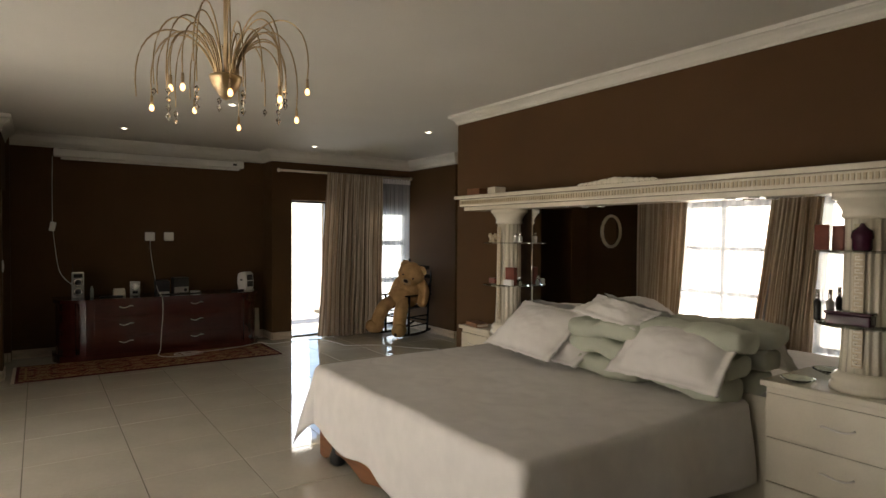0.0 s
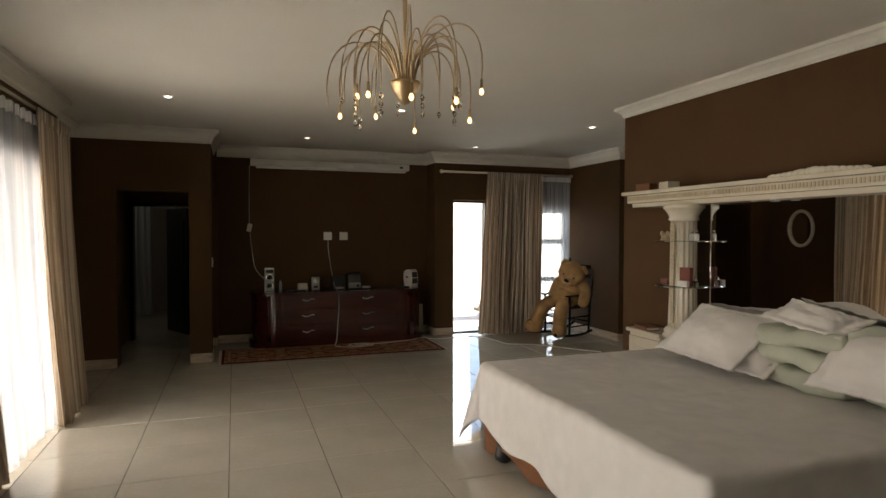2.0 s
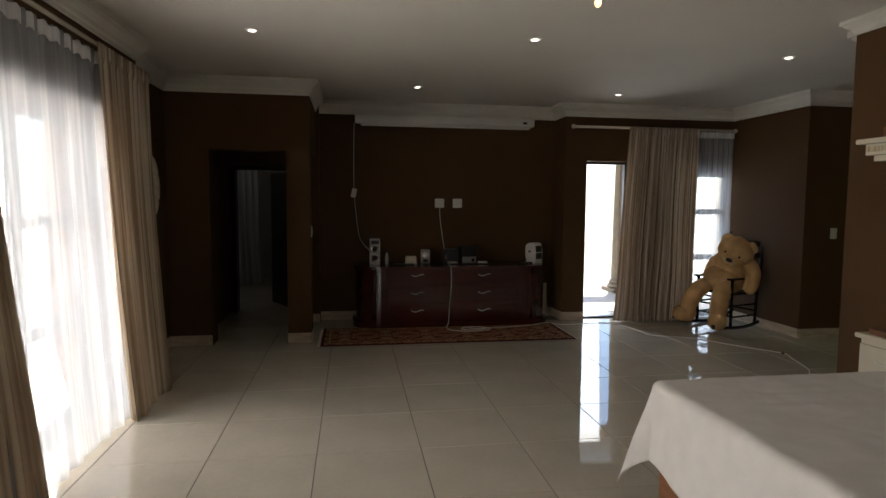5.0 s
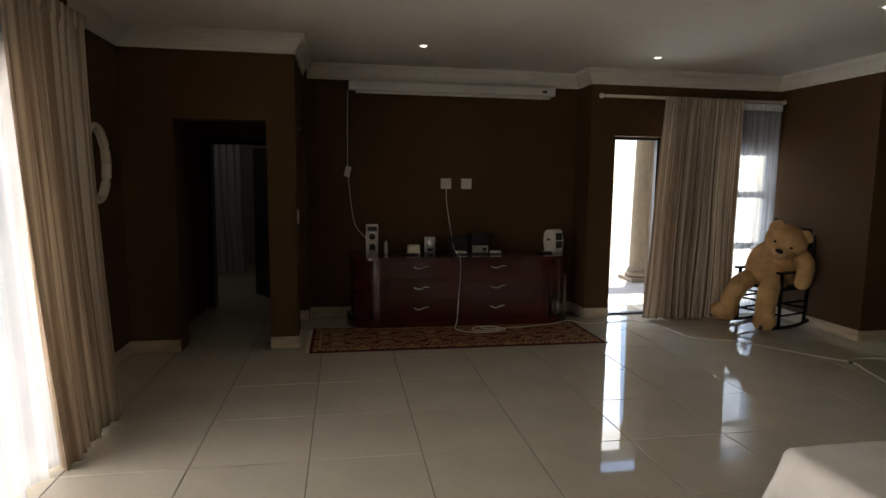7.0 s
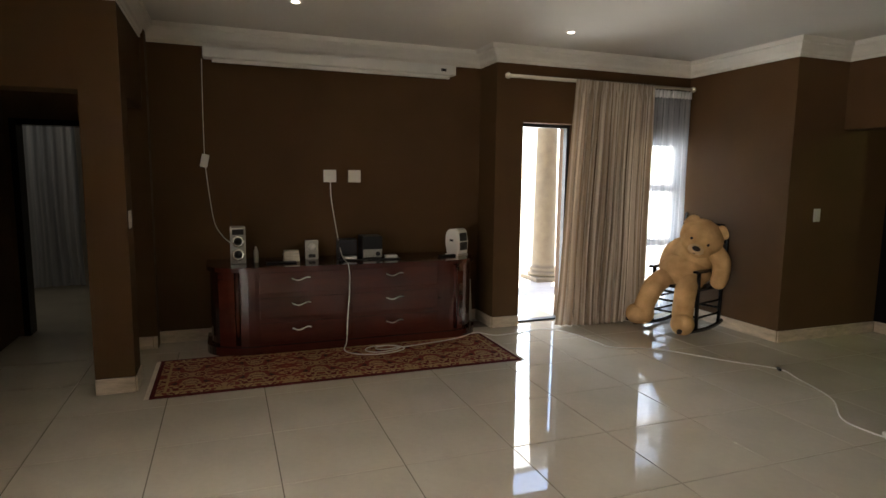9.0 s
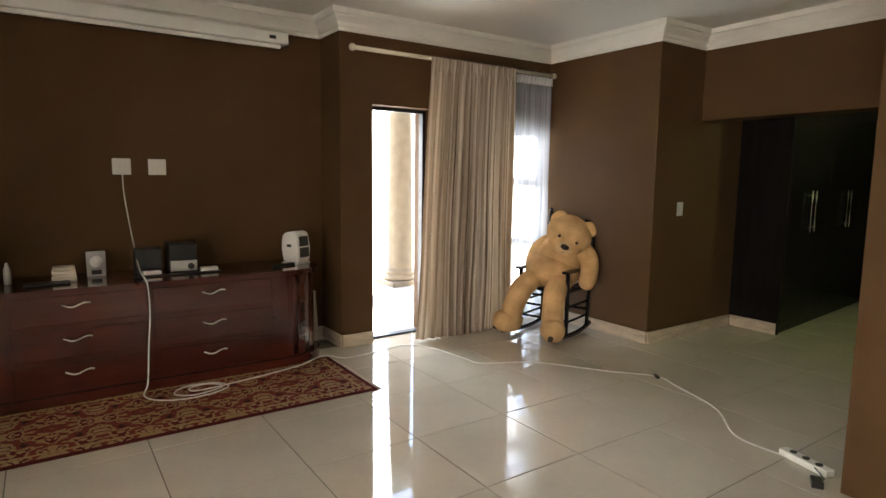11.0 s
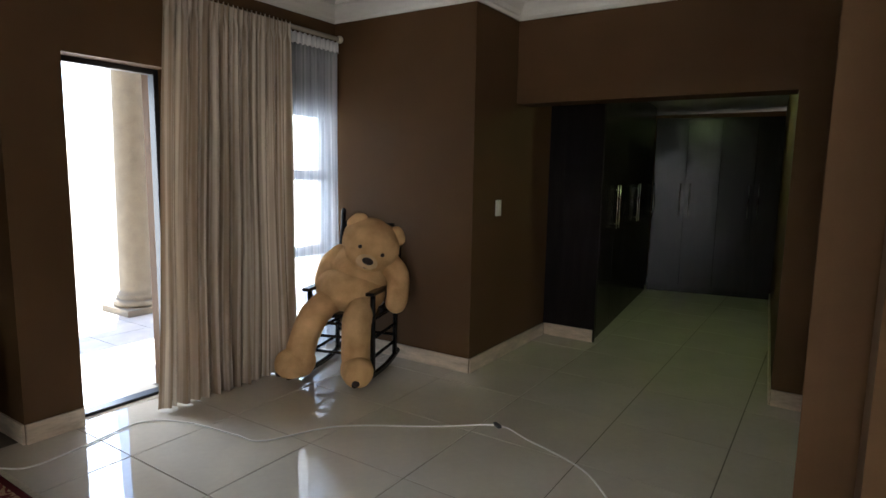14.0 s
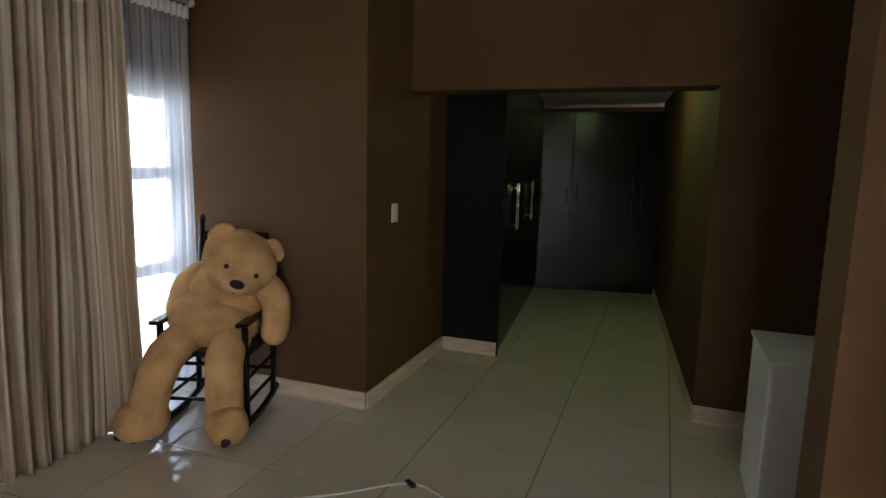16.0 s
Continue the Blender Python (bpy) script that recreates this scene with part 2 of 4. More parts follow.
# ---- mesh tools ----
class Build:
    """Gathers shapes into one mesh."""

    def __init__(self):
        self.bm = bmesh.new()

    def box(self, x0, x1, y0, y1, z0, z1, bevel=0.0, m=None):
        r = bmesh.ops.create_cube(self.bm, size=1, matrix=Matrix.LocRotScale(((x0 + x1) / 2, (y0 + y1) / 2, (z0 + z1) / 2), None, (abs(x1 - x0), abs(y1 - y0), abs(z1 - z0))))
        vs = r["verts"]
        if bevel:
            es = list({e for v in vs for e in v.link_edges})
            r = bmesh.ops.bevel(self.bm, geom=es, offset=bevel, segments=2, affect="EDGES", profile=0.6)
            vs = list({v for f in r["faces"] for v in f.verts} | {v for v in vs if v.is_valid})
        if m:
            bmesh.ops.transform(self.bm, matrix=m, verts=vs)
        return self

    def ball(self, at, radii, turn=(0, 0, 0), seg=20, rough=0.0):
        m = Matrix.LocRotScale(at, Euler([radians(a) for a in turn]), radii)
        r = bmesh.ops.create_uvsphere(self.bm, u_segments=seg, v_segments=max(6, seg // 2), radius=1)
        for v in r["verts"]:
            v.co = m @ v.co
            if rough:
                v.co += (v.co - Vector(at)).normalized() * rough * noise.noise(v.co * 14)
        return self

    def lathe(self, profile, at=(0, 0, 0), seg=24, m=None, flutes=0, depth=0.0):
        rows = []
        for r, z in profile:
            ring = []
            for k in range(seg):
                a = 2 * math.pi * k / seg
                rr = r * (1 - depth * (0.5 - 0.5 * math.cos(a * flutes))) if flutes else r
                p = Vector((at[0] + rr * math.cos(a), at[1] + rr * math.sin(a), at[2] + z))
                ring.append(self.bm.verts.new(m @ p if m else p))
            rows.append(ring)
        for a, b in zip(rows, rows[1:]):
            for k in range(seg):
                self.bm.faces.new((a[k], a[(k + 1) % seg], b[(k + 1) % seg], b[k]))
        self.bm.faces.new(rows[0][::-1])
        self.bm.faces.new(rows[-1])
        return self

    def tube(self, pts, r, seg=8, taper=1.0):
        pts = [Vector(p) for p in pts]
        rows = []
        for i, p in enumerate(pts):
            d = (pts[min(i + 1, len(pts) - 1)] - pts[max(i - 1, 0)]).normalized()
            up = Vector((0, 0, 1)) if abs(d.z) < 0.95 else Vector((1, 0, 0))
            s = d.cross(up).normalized()
            u = s.cross(d)
            rr = r * (1 + (taper - 1) * i / max(1, len(pts) - 1))
            rows.append([self.bm.verts.new(p + (s * math.cos(a) + u * math.sin(a)) * rr) for a in (2 * math.pi * k / seg for k in range(seg))])
        for a, b in zip(rows, rows[1:]):
            for k in range(seg):
                self.bm.faces.new((a[k], a[(k + 1) % seg], b[(k + 1) % seg], b[k]))
        self.bm.faces.new(rows[0][::-1])
        self.bm.faces.new(rows[-1])
        return self

    def prism(self, outline, z0, z1):
        lo = [self.bm.verts.new((x, y, z0)) for x, y in outline]
        hi = [self.bm.verts.new((x, y, z1)) for x, y in outline]
        n = len(lo)
        for k in range(n):
            self.bm.faces.new((lo[k], lo[(k + 1) % n], hi[(k + 1) % n], hi[k]))
        self.bm.faces.new(lo[::-1])
        self.bm.faces.new(hi)
        return self

    def grid(self, nu, nv, f, uv=None):
        vs = [[self.bm.verts.new(f(i / nu, j / nv)) for j in range(nv + 1)] for i in range(nu + 1)]
        lay = self.bm.loops.layers.uv.verify() if uv else None
        for i in range(nu):
            for j in range(nv):
                fc = self.bm.faces.new((vs[i][j], vs[i + 1][j], vs[i + 1][j + 1], vs[i][j + 1]))
                if uv:
                    for lp, (a, b) in zip(fc.loops, ((i, j), (i + 1, j), (i + 1, j + 1), (i, j + 1))):
                        lp[lay].uv = uv(a / nu, b / nv)
        return self

    def done(self, name, material, parent=None, smooth=False, m=None):
        bmesh.ops.recalc_face_normals(self.bm, faces=self.bm.faces)
        me = bpy.data.meshes.new(name)
        if smooth:
            for f in self.bm.faces:
                f.smooth = True
        self.bm.to_mesh(me)
        self.bm.free()
        me.materials.append(material)
        o = new(name, me)
        o.parent = parent
        if m:
            o.matrix_basis = m
        return o


def slab(name, x0, x1, y0, y1, z0, z1, material, parent=None, bevel=0.0):
    return Build().box(x0, x1, y0, y1, z0, z1, bevel).done(name, material, parent)


def thing(name, at, label, category, turn=0, group=""):
    o = new(name)
    o.empty_display_size = 0.1
    o.matrix_basis = pose(*at, 0, 0, turn)
    return tagged(o, label, category, group)


def setting(o, label=""):
    return tagged(o, label, kind="structure")


def bez(p0, p1, p2, p3, n=12):
    p0, p1, p2, p3 = map(Vector, (p0, p1, p2, p3))
    return [(1 - t) ** 3 * p0 + 3 * (1 - t) ** 2 * t * p1 + 3 * (1 - t) * t * t * p2 + t ** 3 * p3 for t in (k / n for k in range(n + 1))]


def spline(pts, n=8):
    """A smooth line through the points."""
    pts = [Vector(p) for p in pts]
    out = []
    for i in range(len(pts) - 1):
        a, b, c, d = pts[max(i - 1, 0)], pts[i], pts[i + 1], pts[min(i + 2, len(pts) - 1)]
        for k in range(n):
            t = k / n
            out.append(0.5 * ((2 * b) + (c - a) * t + (2 * a - 5 * b + 4 * c - d) * t * t + (3 * b - a - 3 * c + d) * t ** 3))
    return out + [pts[-1]]


# ---- the large structure ----
TOP, CB = 2.64, 2.487          # ceiling and the foot of the cornice
WX, RX = -1.23, -1.4           # window wall, recessed wall with the mirror
HX, HY = 3.63, 5.55            # headboard wall and its end
CY, DY = 9.33, 8.95           # chest wall, terrace door wall
EX, NY = 5.152, 7.7           # nook wall beside the chair, wall with the switch
LX, LZ = 5.76, 1.9            # face over the closet passage and its height


def walls(name, boxes):
    b = Build()
    for q in boxes:
        b.box(*q)
    return setting(b.done(name, WALL), "matt dark brown painted wall")


walls("wall_west", [(-1.65, WX, -2.6, 1.5, 0, TOP), (-1.65, WX, 1.5, 4.42, 1.98, TOP), (-1.65, WX, 4.42, 4.8, 0, TOP), (-1.65, WX, 4.8, 6.4, 1.98, TOP), (-1.65, WX, 6.4, 6.92, 0, TOP), (-1.65, RX, 6.92, 8.155, 0, TOP)])
walls("wall_lobby", [(-1.65, -1.0, 8.155, 8.4, 0, TOP), (-1.0, -0.27, 8.155, 8.4, 1.945, TOP), (-0.27, -0.035, 8.155, 8.4, 0, TOP), (-0.27, -0.035, 8.4, 9.18, 1.945, TOP), (-0.27, -0.0, 9.18, 9.6, 0, TOP)])
walls("wall_chest", [(0.0, 2.93, CY, 9.6, 0, TOP)])
walls("wall_north", [(2.93, 3.21, DY, 9.6, 0, TOP), (3.21, 3.79, DY, 9.25, 1.96, TOP), (3.79, 4.40, DY, 9.25, 0, TOP), (4.40, EX, DY, 9.1, 1.86, TOP)])
walls("wall_nook", [(EX, 6.42, NY, 9.1, 0, TOP)])
walls("wall_east", [(LX, 6.0, 5.9, NY, LZ, TOP), (LX, 9.6, 3.6, 5.9, 0, TOP)])
setting(Build().prism([(LX, 5.9), (9.7, 5.9), (9.7, 6.22)], 0, 2.3).done("wall_closet_side", WALL), "dark brown wall of the closet passage")
walls("wall_headboard", [(HX, 4.02, -2.6, HY, 0, TOP), (3.88, 4.12, HY, 5.71, 0, TOP), (4.02, 4.12, 3.85, HY, 0, TOP)])
walls("wall_south", [(-1.65, 4.02, -2.85, -2.6, 0, TOP), (4.12, LX, 3.6, 3.85, 0, TOP)])
walls("wall_closet", [(6.42, 10.3, 8.3, 8.4, 0, TOP), (10.2, 10.3, 5.9, 8.3, 0, TOP)])

setting(slab("ceiling", -1.65, 6.42, -2.85, 9.6, TOP, TOP + 0.12, CEIL), "smooth off-white painted ceiling")
setting(slab("ceiling_closet", 6.0, 10.2, 5.9, 8.3, 2.2, 2.3, CEIL), "low off-white ceiling over the closet passage")


def cornice(pts, name="cornice", wide=1.0, high=1.0):
    """A moulded cornice along the corner points, the room to the right of the way."""
    prof = [(0.0, CB), (0.012, CB), (0.012, CB + 0.025), (0.022, CB + 0.035), (0.03, CB + 0.06), (0.052, CB + 0.082), (0.068, CB + 0.095), (0.074, CB + 0.108), (0.09, CB + 0.112), (0.09, TOP), (0.0, TOP)]
    prof = [(o * wide, TOP - (TOP - z) * high) for o, z in prof]
    b = Build()
    P = [Vector(p) for p in pts]
    rows = []
    for i, p in enumerate(P):
        n = []
        if i:
            d = (p - P[i - 1]).normalized()
            n.append(Vector((d.y, -d.x)))
        if i < len(P) - 1:
            d = (P[i + 1] - p).normalized()
            n.append(Vector((d.y, -d.x)))
        off = n[0] if len(n) == 1 else (n[0] + n[1]) / (1 + n[0].dot(n[1]))
        rows.append([b.bm.verts.new((p.x + off.x * o, p.y + off.y * o, z)) for o, z in prof])
    for a, c in zip(rows, rows[1:]):
        for k in range(len(prof)):
            j = (k + 1) % len(prof)
            b.bm.faces.new((a[k], a[j], c[j], c[k]))
    b.bm.faces.new(rows[0])
    b.bm.faces.new(rows[-1][::-1])
    return setting(b.done(name, CORN), "moulded off-white plaster cornice")


cornice([(HX, -2.6), (WX, -2.6), (WX, 6.92), (RX, 6.92), (RX, 8.155), (-0.035, 8.155), (-0.035, CY), (2.93, CY), (2.93, DY), (EX, DY), (EX, NY), (LX, NY), (LX, 3.85), (4.12, 3.85), (4.12, 5.71), (3.88, 5.71), (3.88, HY)])
cornice([(3.88, HY), (HX, HY), (HX, -2.6)], "cornice", 0.78, 0.62)


def skirting(x0, y0, x1, y1, side):
    """A run of skirting tiles from one corner to the next; side: the way the room lies."""
    n = max(1, round(math.hypot(x1 - x0, y1 - y0) / 0.6))
    base = setting(new("baseboard"), "beige marbled skirting tiles")
    for k in range(n):
        ax, ay = x0 + (x1 - x0) * k / n, y0 + (y1 - y0) * k / n
        bx, by = x0 + (x1 - x0) * (k + 1) / n, y0 + (y1 - y0) * (k + 1) / n
        g = 0.0015
        if x0 == x1:
            slab("tile", ax, ax + side * 0.012, min(ay, by) + g, max(ay, by) - g, 0.002, 0.105, SKIRT, base, 0.002)
        else:
            slab("tile", min(ax, bx) + g, max(ax, bx) - g, ay, ay + side * 0.012, 0.002, 0.105, SKIRT, base, 0.002)


for run in ((RX, 6.92, RX, 8.155, 1), (RX, 8.155, -1.0, 8.155, -1), (-0.27, 8.155, -0.035, 8.155, -1), (-0.035, 8.155, -0.035, 8.4, 1), (-0.035, 9.18, 0.0, 9.18, -1),
            (-0.16, 9.18, -0.035, 9.18, -1), (0.0, CY, 2.93, CY, -1), (2.93, CY, 2.93, DY, -1), (2.93, DY, 3.21, DY, -1), (3.79, DY, 4.4, DY, -1), (EX, DY, EX, NY, -1), (EX, NY, 6.40, NY, -1),
            (LX, 5.9, LX, 3.85, -1), (LX, 5.9, 9.1, 5.9 + 0.0, 1), (3.88, HY, HX, HY, 1), (HX, HY, HX, 5.2, -1)):
    if run[0] == LX and run[2] == 9.1:
        side = setting(slab("baseboard", 0, 3.4, 0.001, 0.013, 0.002, 0.105, SKIRT, None, 0.002), "beige marbled skirting tiles")
        side.matrix_basis = pose(LX, 5.9, 0, 0, 0, 4.65)
    else:
        skirting(*run)


# ---- windows and doors ----
def window_unit(name, axis, at, a0, a1, z0, z1, bars, posts=(), glazed=True, label="dark aluminium window with clear panes"):
    """Frame, bars and panes in a wall across x or y."""
    top = thing(name, (0, 0, 0), label, "window")
    tagged(top, kind="structure")
    w = 0.036

    def part(nm, p0, p1, q0, q1, m, t=0.05):
        if axis == "x":
            return slab(nm, at - t / 2, at + t / 2, p0, p1, q0, q1, m, top, 0.003 if m is ALU else 0)
        return slab(nm, p0, p1, at - t / 2, at + t / 2, q0, q1, m, top, 0.003 if m is ALU else 0)
    part("frame", a0, a0 + 2 * w, z0, z1, ALU)
    part("frame", a1 - 2 * w, a1, z0, z1, ALU)
    part("frame", a0 + 2 * w, a1 - 2 * w, z1 - 2 * w, z1, ALU)
    part("frame", a0 + 2 * w, a1 - 2 * w, z0, z0 + 2 * w, ALU)
    xs = [a0 + 2 * w, *posts, a1 - 2 * w]
    for p in posts:
        part("bar", p - w, p + w, z0 + 2 * w, z1 - 2 * w, ALU)
    zs = [z0 + 2 * w, *bars, z1 - 2 * w]
    for i in range(len(xs) - 1):
        l0 = xs[i] + (w if i else 0)
        l1 = xs[i + 1] - (w if i < len(xs) - 2 else 0)
        for bz in bars:
            part("bar", l0, l1, bz - w, bz + w, ALU, 0.045)
        if glazed:
            for j in range(len(zs) - 1):
                pane = part("pane", l0 + 0.001, l1 - 0.001, zs[j] + (w if j else 0), zs[j + 1] - (w if j < len(zs) - 2 else 0), PANE, 0.005)
                pane.visible_shadow = False
    return top


window_unit("window_1", "x", -1.45, 4.8, 6.4, 0.02, 1.98, (0.66, 1.31), (5.62,))
window_unit("window_2", "x", -1.45, 1.5, 4.42, 0.02, 1.98, (0.66, 1.31), (2.45, 3.45))
window_unit("window_3", "y", 9.03, 4.40, 5.14, 0.02, 1.86, (0.77, 1.35))

door = setting(thing("door_1", (3.21, 9.1, 0), "open terrace doorway with a thin black aluminium frame", "door"))
for q in ((0.0, 0.03, -0.03, 0.03, 0, 1.96), (0.55, 0.58, -0.03, 0.03, 0, 1.96), (0.03, 0.55, -0.03, 0.03, 1.93, 1.96), (0.03, 0.55, -0.04, 0.04, 0.0, 0.018)):
    slab("frame", *q, ALU, door, 0.003)


def rod(name, pts, r, label):
    o = thing(name, (0, 0, 0), label, "curtain rail")
    Build().tube(pts, r, 10).done("rail", CREAM, o, True)
    for p in (pts[0], pts[-1]):
        Build().ball(p, (r * 1.7,) * 3, seg=12).done("finial", CREAM, o, True)
    return o


rod("curtain_rail", [(3.0, 8.87, 2.36), (5.12, 8.87, 2.36)], 0.017, "cream round curtain rail over the terrace door")
rod("curtain_rail", [(-1.15, 0.9, 2.385), (-1.15, 6.9, 2.385)], 0.014, "cream curtain rail above the side windows")


def drape(name, axis, base, a0, a1, b0, b1, z0, z1, folds, deep, material, label, seed, lean=0.0, header=0.0, width=1.6, face=1):
    """A hanging curtain in folds. a0..a1 at the rail, b0..b1 at the hem; lean: how far the hem stands off."""
    rnd = random.Random(seed)
    ph = [rnd.uniform(-1, 1) for _ in range(40)]

    def f(u, v):
        z = z0 + (z1 - z0) * v
        s = 1 - v
        a = (a0 + (a1 - a0) * u) * v + (b0 + (b1 - b0) * u) * s
        k = u * folds
        i = int(min(k, folds - 1e-6))
        amp = deep * (0.75 + 0.35 * ph[i % 40]) * (0.55 + 0.5 * s)
        wob = math.sin(2 * math.pi * (k + 0.18 * ph[(i + 7) % 40] * s)) + 0.3 * math.sin(4 * math.pi * k + 3 * s + ph[3])
        o = base + amp * wob + lean * s ** 1.6
        if v > 0.965:
            o = base + deep * 0.35 * math.sin(2 * math.pi * folds * 2 * u)
            z += 0.012 * math.sin(2 * math.pi * folds * 2 * u + 1)
        a += 0.010 * math.sin(7 * v + ph[5] * 6 + 9 * u) * s
        if v == 0:
            z += 0.012 * math.sin(5 * u + ph[2] * 4) + 0.008
        return (o, a, z) if axis == "x" else (a, o, z)
    b = Build().grid(int(folds * 12), 36, f, lambda u, v: (u * width, v * (z1 - z0)))
    o = b.done(name, material, None, True)
    s = o.modifiers.new("cloth", "SOLIDIFY")
    s.thickness = 0.003
    if header:
        def g(u, v):
            a = a0 + (a1 - a0) * u
            q = base + face * 0.012 + deep * 0.5 * math.sin(2 * math.pi * folds * 1.5 * u)
            z = z1 - header + header * v + 0.006 * math.sin(2 * math.pi * folds * 3 * u)
            return (q, a, z) if axis == "x" else (a, q, z)
        h = Build().grid(int(folds * 10), 2, g, lambda u, v: (u * width, v * header)).done("heading", TAPE, o, True)
        h.modifiers.new("cloth", "SOLIDIFY").thickness = 0.003
    return tagged(o, label, "curtain")


drape("curtain", "y", 8.83, 3.70, 4.60, 3.54, 4.56, 0.0, 2.37, 13, 0.036, CURT, "beige and brown striped heavy curtain beside the terrace door", 1, -0.05)
drape("sheer_curtain", "y", 8.90, 4.57, 5.12, 4.53, 5.12, 0.02, 2.34, 8, 0.016, SHEER, "white voile sheer over the corner window", 2, width=1, header=0.075, face=-1)
drape("curtain", "x", -1.13, 5.98, 6.88, 6.06, 6.82, 0.0, 2.38, 9, 0.045, CURT, "beige and brown striped curtain hanging to the floor", 3, 0.10)
drape("sheer_curtain", "x", -1.17, 4.75, 6.45, 4.8, 6.45, 0.01, 2.34, 9, 0.022, SHEER, "white voile sheer drawn across the tall window", 4, 0.09, header=0.075)
drape("curtain", "x", -1.13, 4.15, 4.74, 4.28, 5.04, 0.0, 2.38, 11, 0.045, CURT, "beige and brown striped curtain between two windows", 5, 0.03)
drape("sheer_curtain", "x", -1.17, 1.5, 4.45, 1.5, 4.45, 0.01, 2.34, 14, 0.018, SHEER, "white voile sheer drawn across the tall window", 6, 0.02, header=0.075)
drape("curtain", "x", -1.13, 0.95, 1.5, 0.9, 1.55, 0.0, 2.38, 8, 0.045, CURT, "beige and brown striped curtain beside the tall window", 7, 0.05)


# ---- outside the terrace door ----
setting(slab("ground", -400, 400, 9.61, 800, -0.3, -0.12, LAWN), "pale dry ground reaching the horizon")
setting(slab("ground", -400, -1.66, -400, 9.6, -0.3, -0.12, LAWN), "pale dry ground beside the house")
terrace = setting(slab("pavement", -0.5, 9.0, 9.26, 13.2, -0.11, -0.03, GROUT), "pale tiled terrace")
column = thing("terrace_column", (4.86, 11.35, -0.03), "cast stone round column on a square plinth", "column")
Build().box(-0.24, 0.24, -0.24, 0.24, 0, 0.07, 0.01).done("plinth", STONE, column)
Build().lathe([(0.21, 0.07), (0.225, 0.1), (0.21, 0.135), (0.185, 0.145), (0.2, 0.17), (0.185, 0.2), (0.165, 0.21), (0.165, 0.25), (0.14, 2.35), (0.165, 2.38), (0.17, 2.45)], seg=36).done("shaft", STONE, column, True)
Build().box(-0.2, 0.2, -0.2, 0.2, 2.45, 2.52, 0.01).done("capital", STONE, column)
setting(slab("terrace_beam", -0.5, 9.0, 11.15, 11.55, 2.49, 2.85, PLASTER), "pale plastered beam over the terrace")
# Added slab above the view: stops the sun from reaching the floor inside.
setting(slab("sun_blocker", -0.5, 9.0, 9.26, 10.5, 2.77, 2.86, PLASTER), "added unseen slab that keeps sun out of the doorway")


# ---- lobby and room beyond ----
setting(Build().box(-1.65, -1.14, 9.95, 10.1, 0, TOP).box(-1.14, -0.34, 9.95, 10.1, 1.89, TOP).box(-0.34, 0.2, 9.95, 10.1, 0, TOP).box(-1.65, -1.18, 8.4, 9.95, 0, TOP).box(-0.27, 0.2, 9.6, 9.95, 0, TOP).done("wall_lobby_inner", WALL), "dark brown lobby wall with a doorway")
setting(Build().box(-2.6, -2.45, 10.1, 13.6, 0, TOP).box(-2.45, 0.9, 13.45, 13.6, 0, TOP).box(0.75, 0.9, 10.1, 13.45, 0, TOP).box(-2.45, -1.65, 10.1, 10.2, 0, TOP).box(0.2, 0.75, 10.1, 10.2, 0, TOP).done("wall_far_room", GREYW), "pale grey wall of the room beyond the lobby")
setting(slab("ceiling_far_room", -2.6, 0.9, 9.61, 13.6, TOP, TOP + 0.1, CEIL), "off-white ceiling of the far room")
fr = setting(thing("door_frame", (-1.14, 9.95, 0), "dark wooden door frame", "door frame"))
for q in ((0, 0.05, -0.02, 0.17, 0, 1.89), (0.75, 0.8, -0.02, 0.17, 0, 1.89), (0.05, 0.75, -0.02, 0.17, 1.84, 1.89)):
    slab("jamb", *q, ESPR, fr, 0.004)
leaf = thing("door_leaf", (-0.41, 10.14, 0.006), "open dark wooden panelled door", "door", 118)
slab("panel", -0.0, 0.70, -0.02, 0.02, 0, 1.83, ESPR, leaf, 0.004)
for z0 in (0.15, 1.0):
    slab("moulding", 0.1, 0.6, 0.021, 0.03, z0, z0 + 0.65, ESPR, leaf, 0.006)
Build().tube([(0.63, 0.03, 0.95), (0.63, 0.07, 0.95), (0.53, 0.07, 0.95)], 0.009).done("handle", CHROME, leaf, True)

drape("curtain", "y", 12.3, -2.35, -1.15, -2.35, -1.12, 0.02, 2.3, 12, 0.04, SHEER, "pale grey curtain in the room beyond the lobby", 9, width=1)

# ---- closet ----
def wardrobe(name, at, turn, widths, height, label):
    w = thing(name, at, label, "wardrobe", turn)
    tot = sum(widths)
    Build().box(0, tot, 0.02, 0.58, 0.0, height).done("body", ESPR, w)
    x = 0
    for k, dw in enumerate(widths):
        d = slab("door", x + 0.002, x + dw - 0.002, -0.002, 0.018, 0.08, height - 0.02, ESPR, w, 0.003)
        hx = x + (dw - 0.05 if k % 2 == 0 else 0.05)
        hb = Build().tube([(hx, -0.035, 0.92), (hx, -0.035, 1.3)], 0.006)
        hb.tube([(hx, -0.035, 0.96), (hx, 0.0, 0.96)], 0.005).tube([(hx, -0.035, 1.26), (hx, 0.0, 1.26)], 0.005)
        hb.done("handle", CHROME, d, True)
        x += dw
    return w


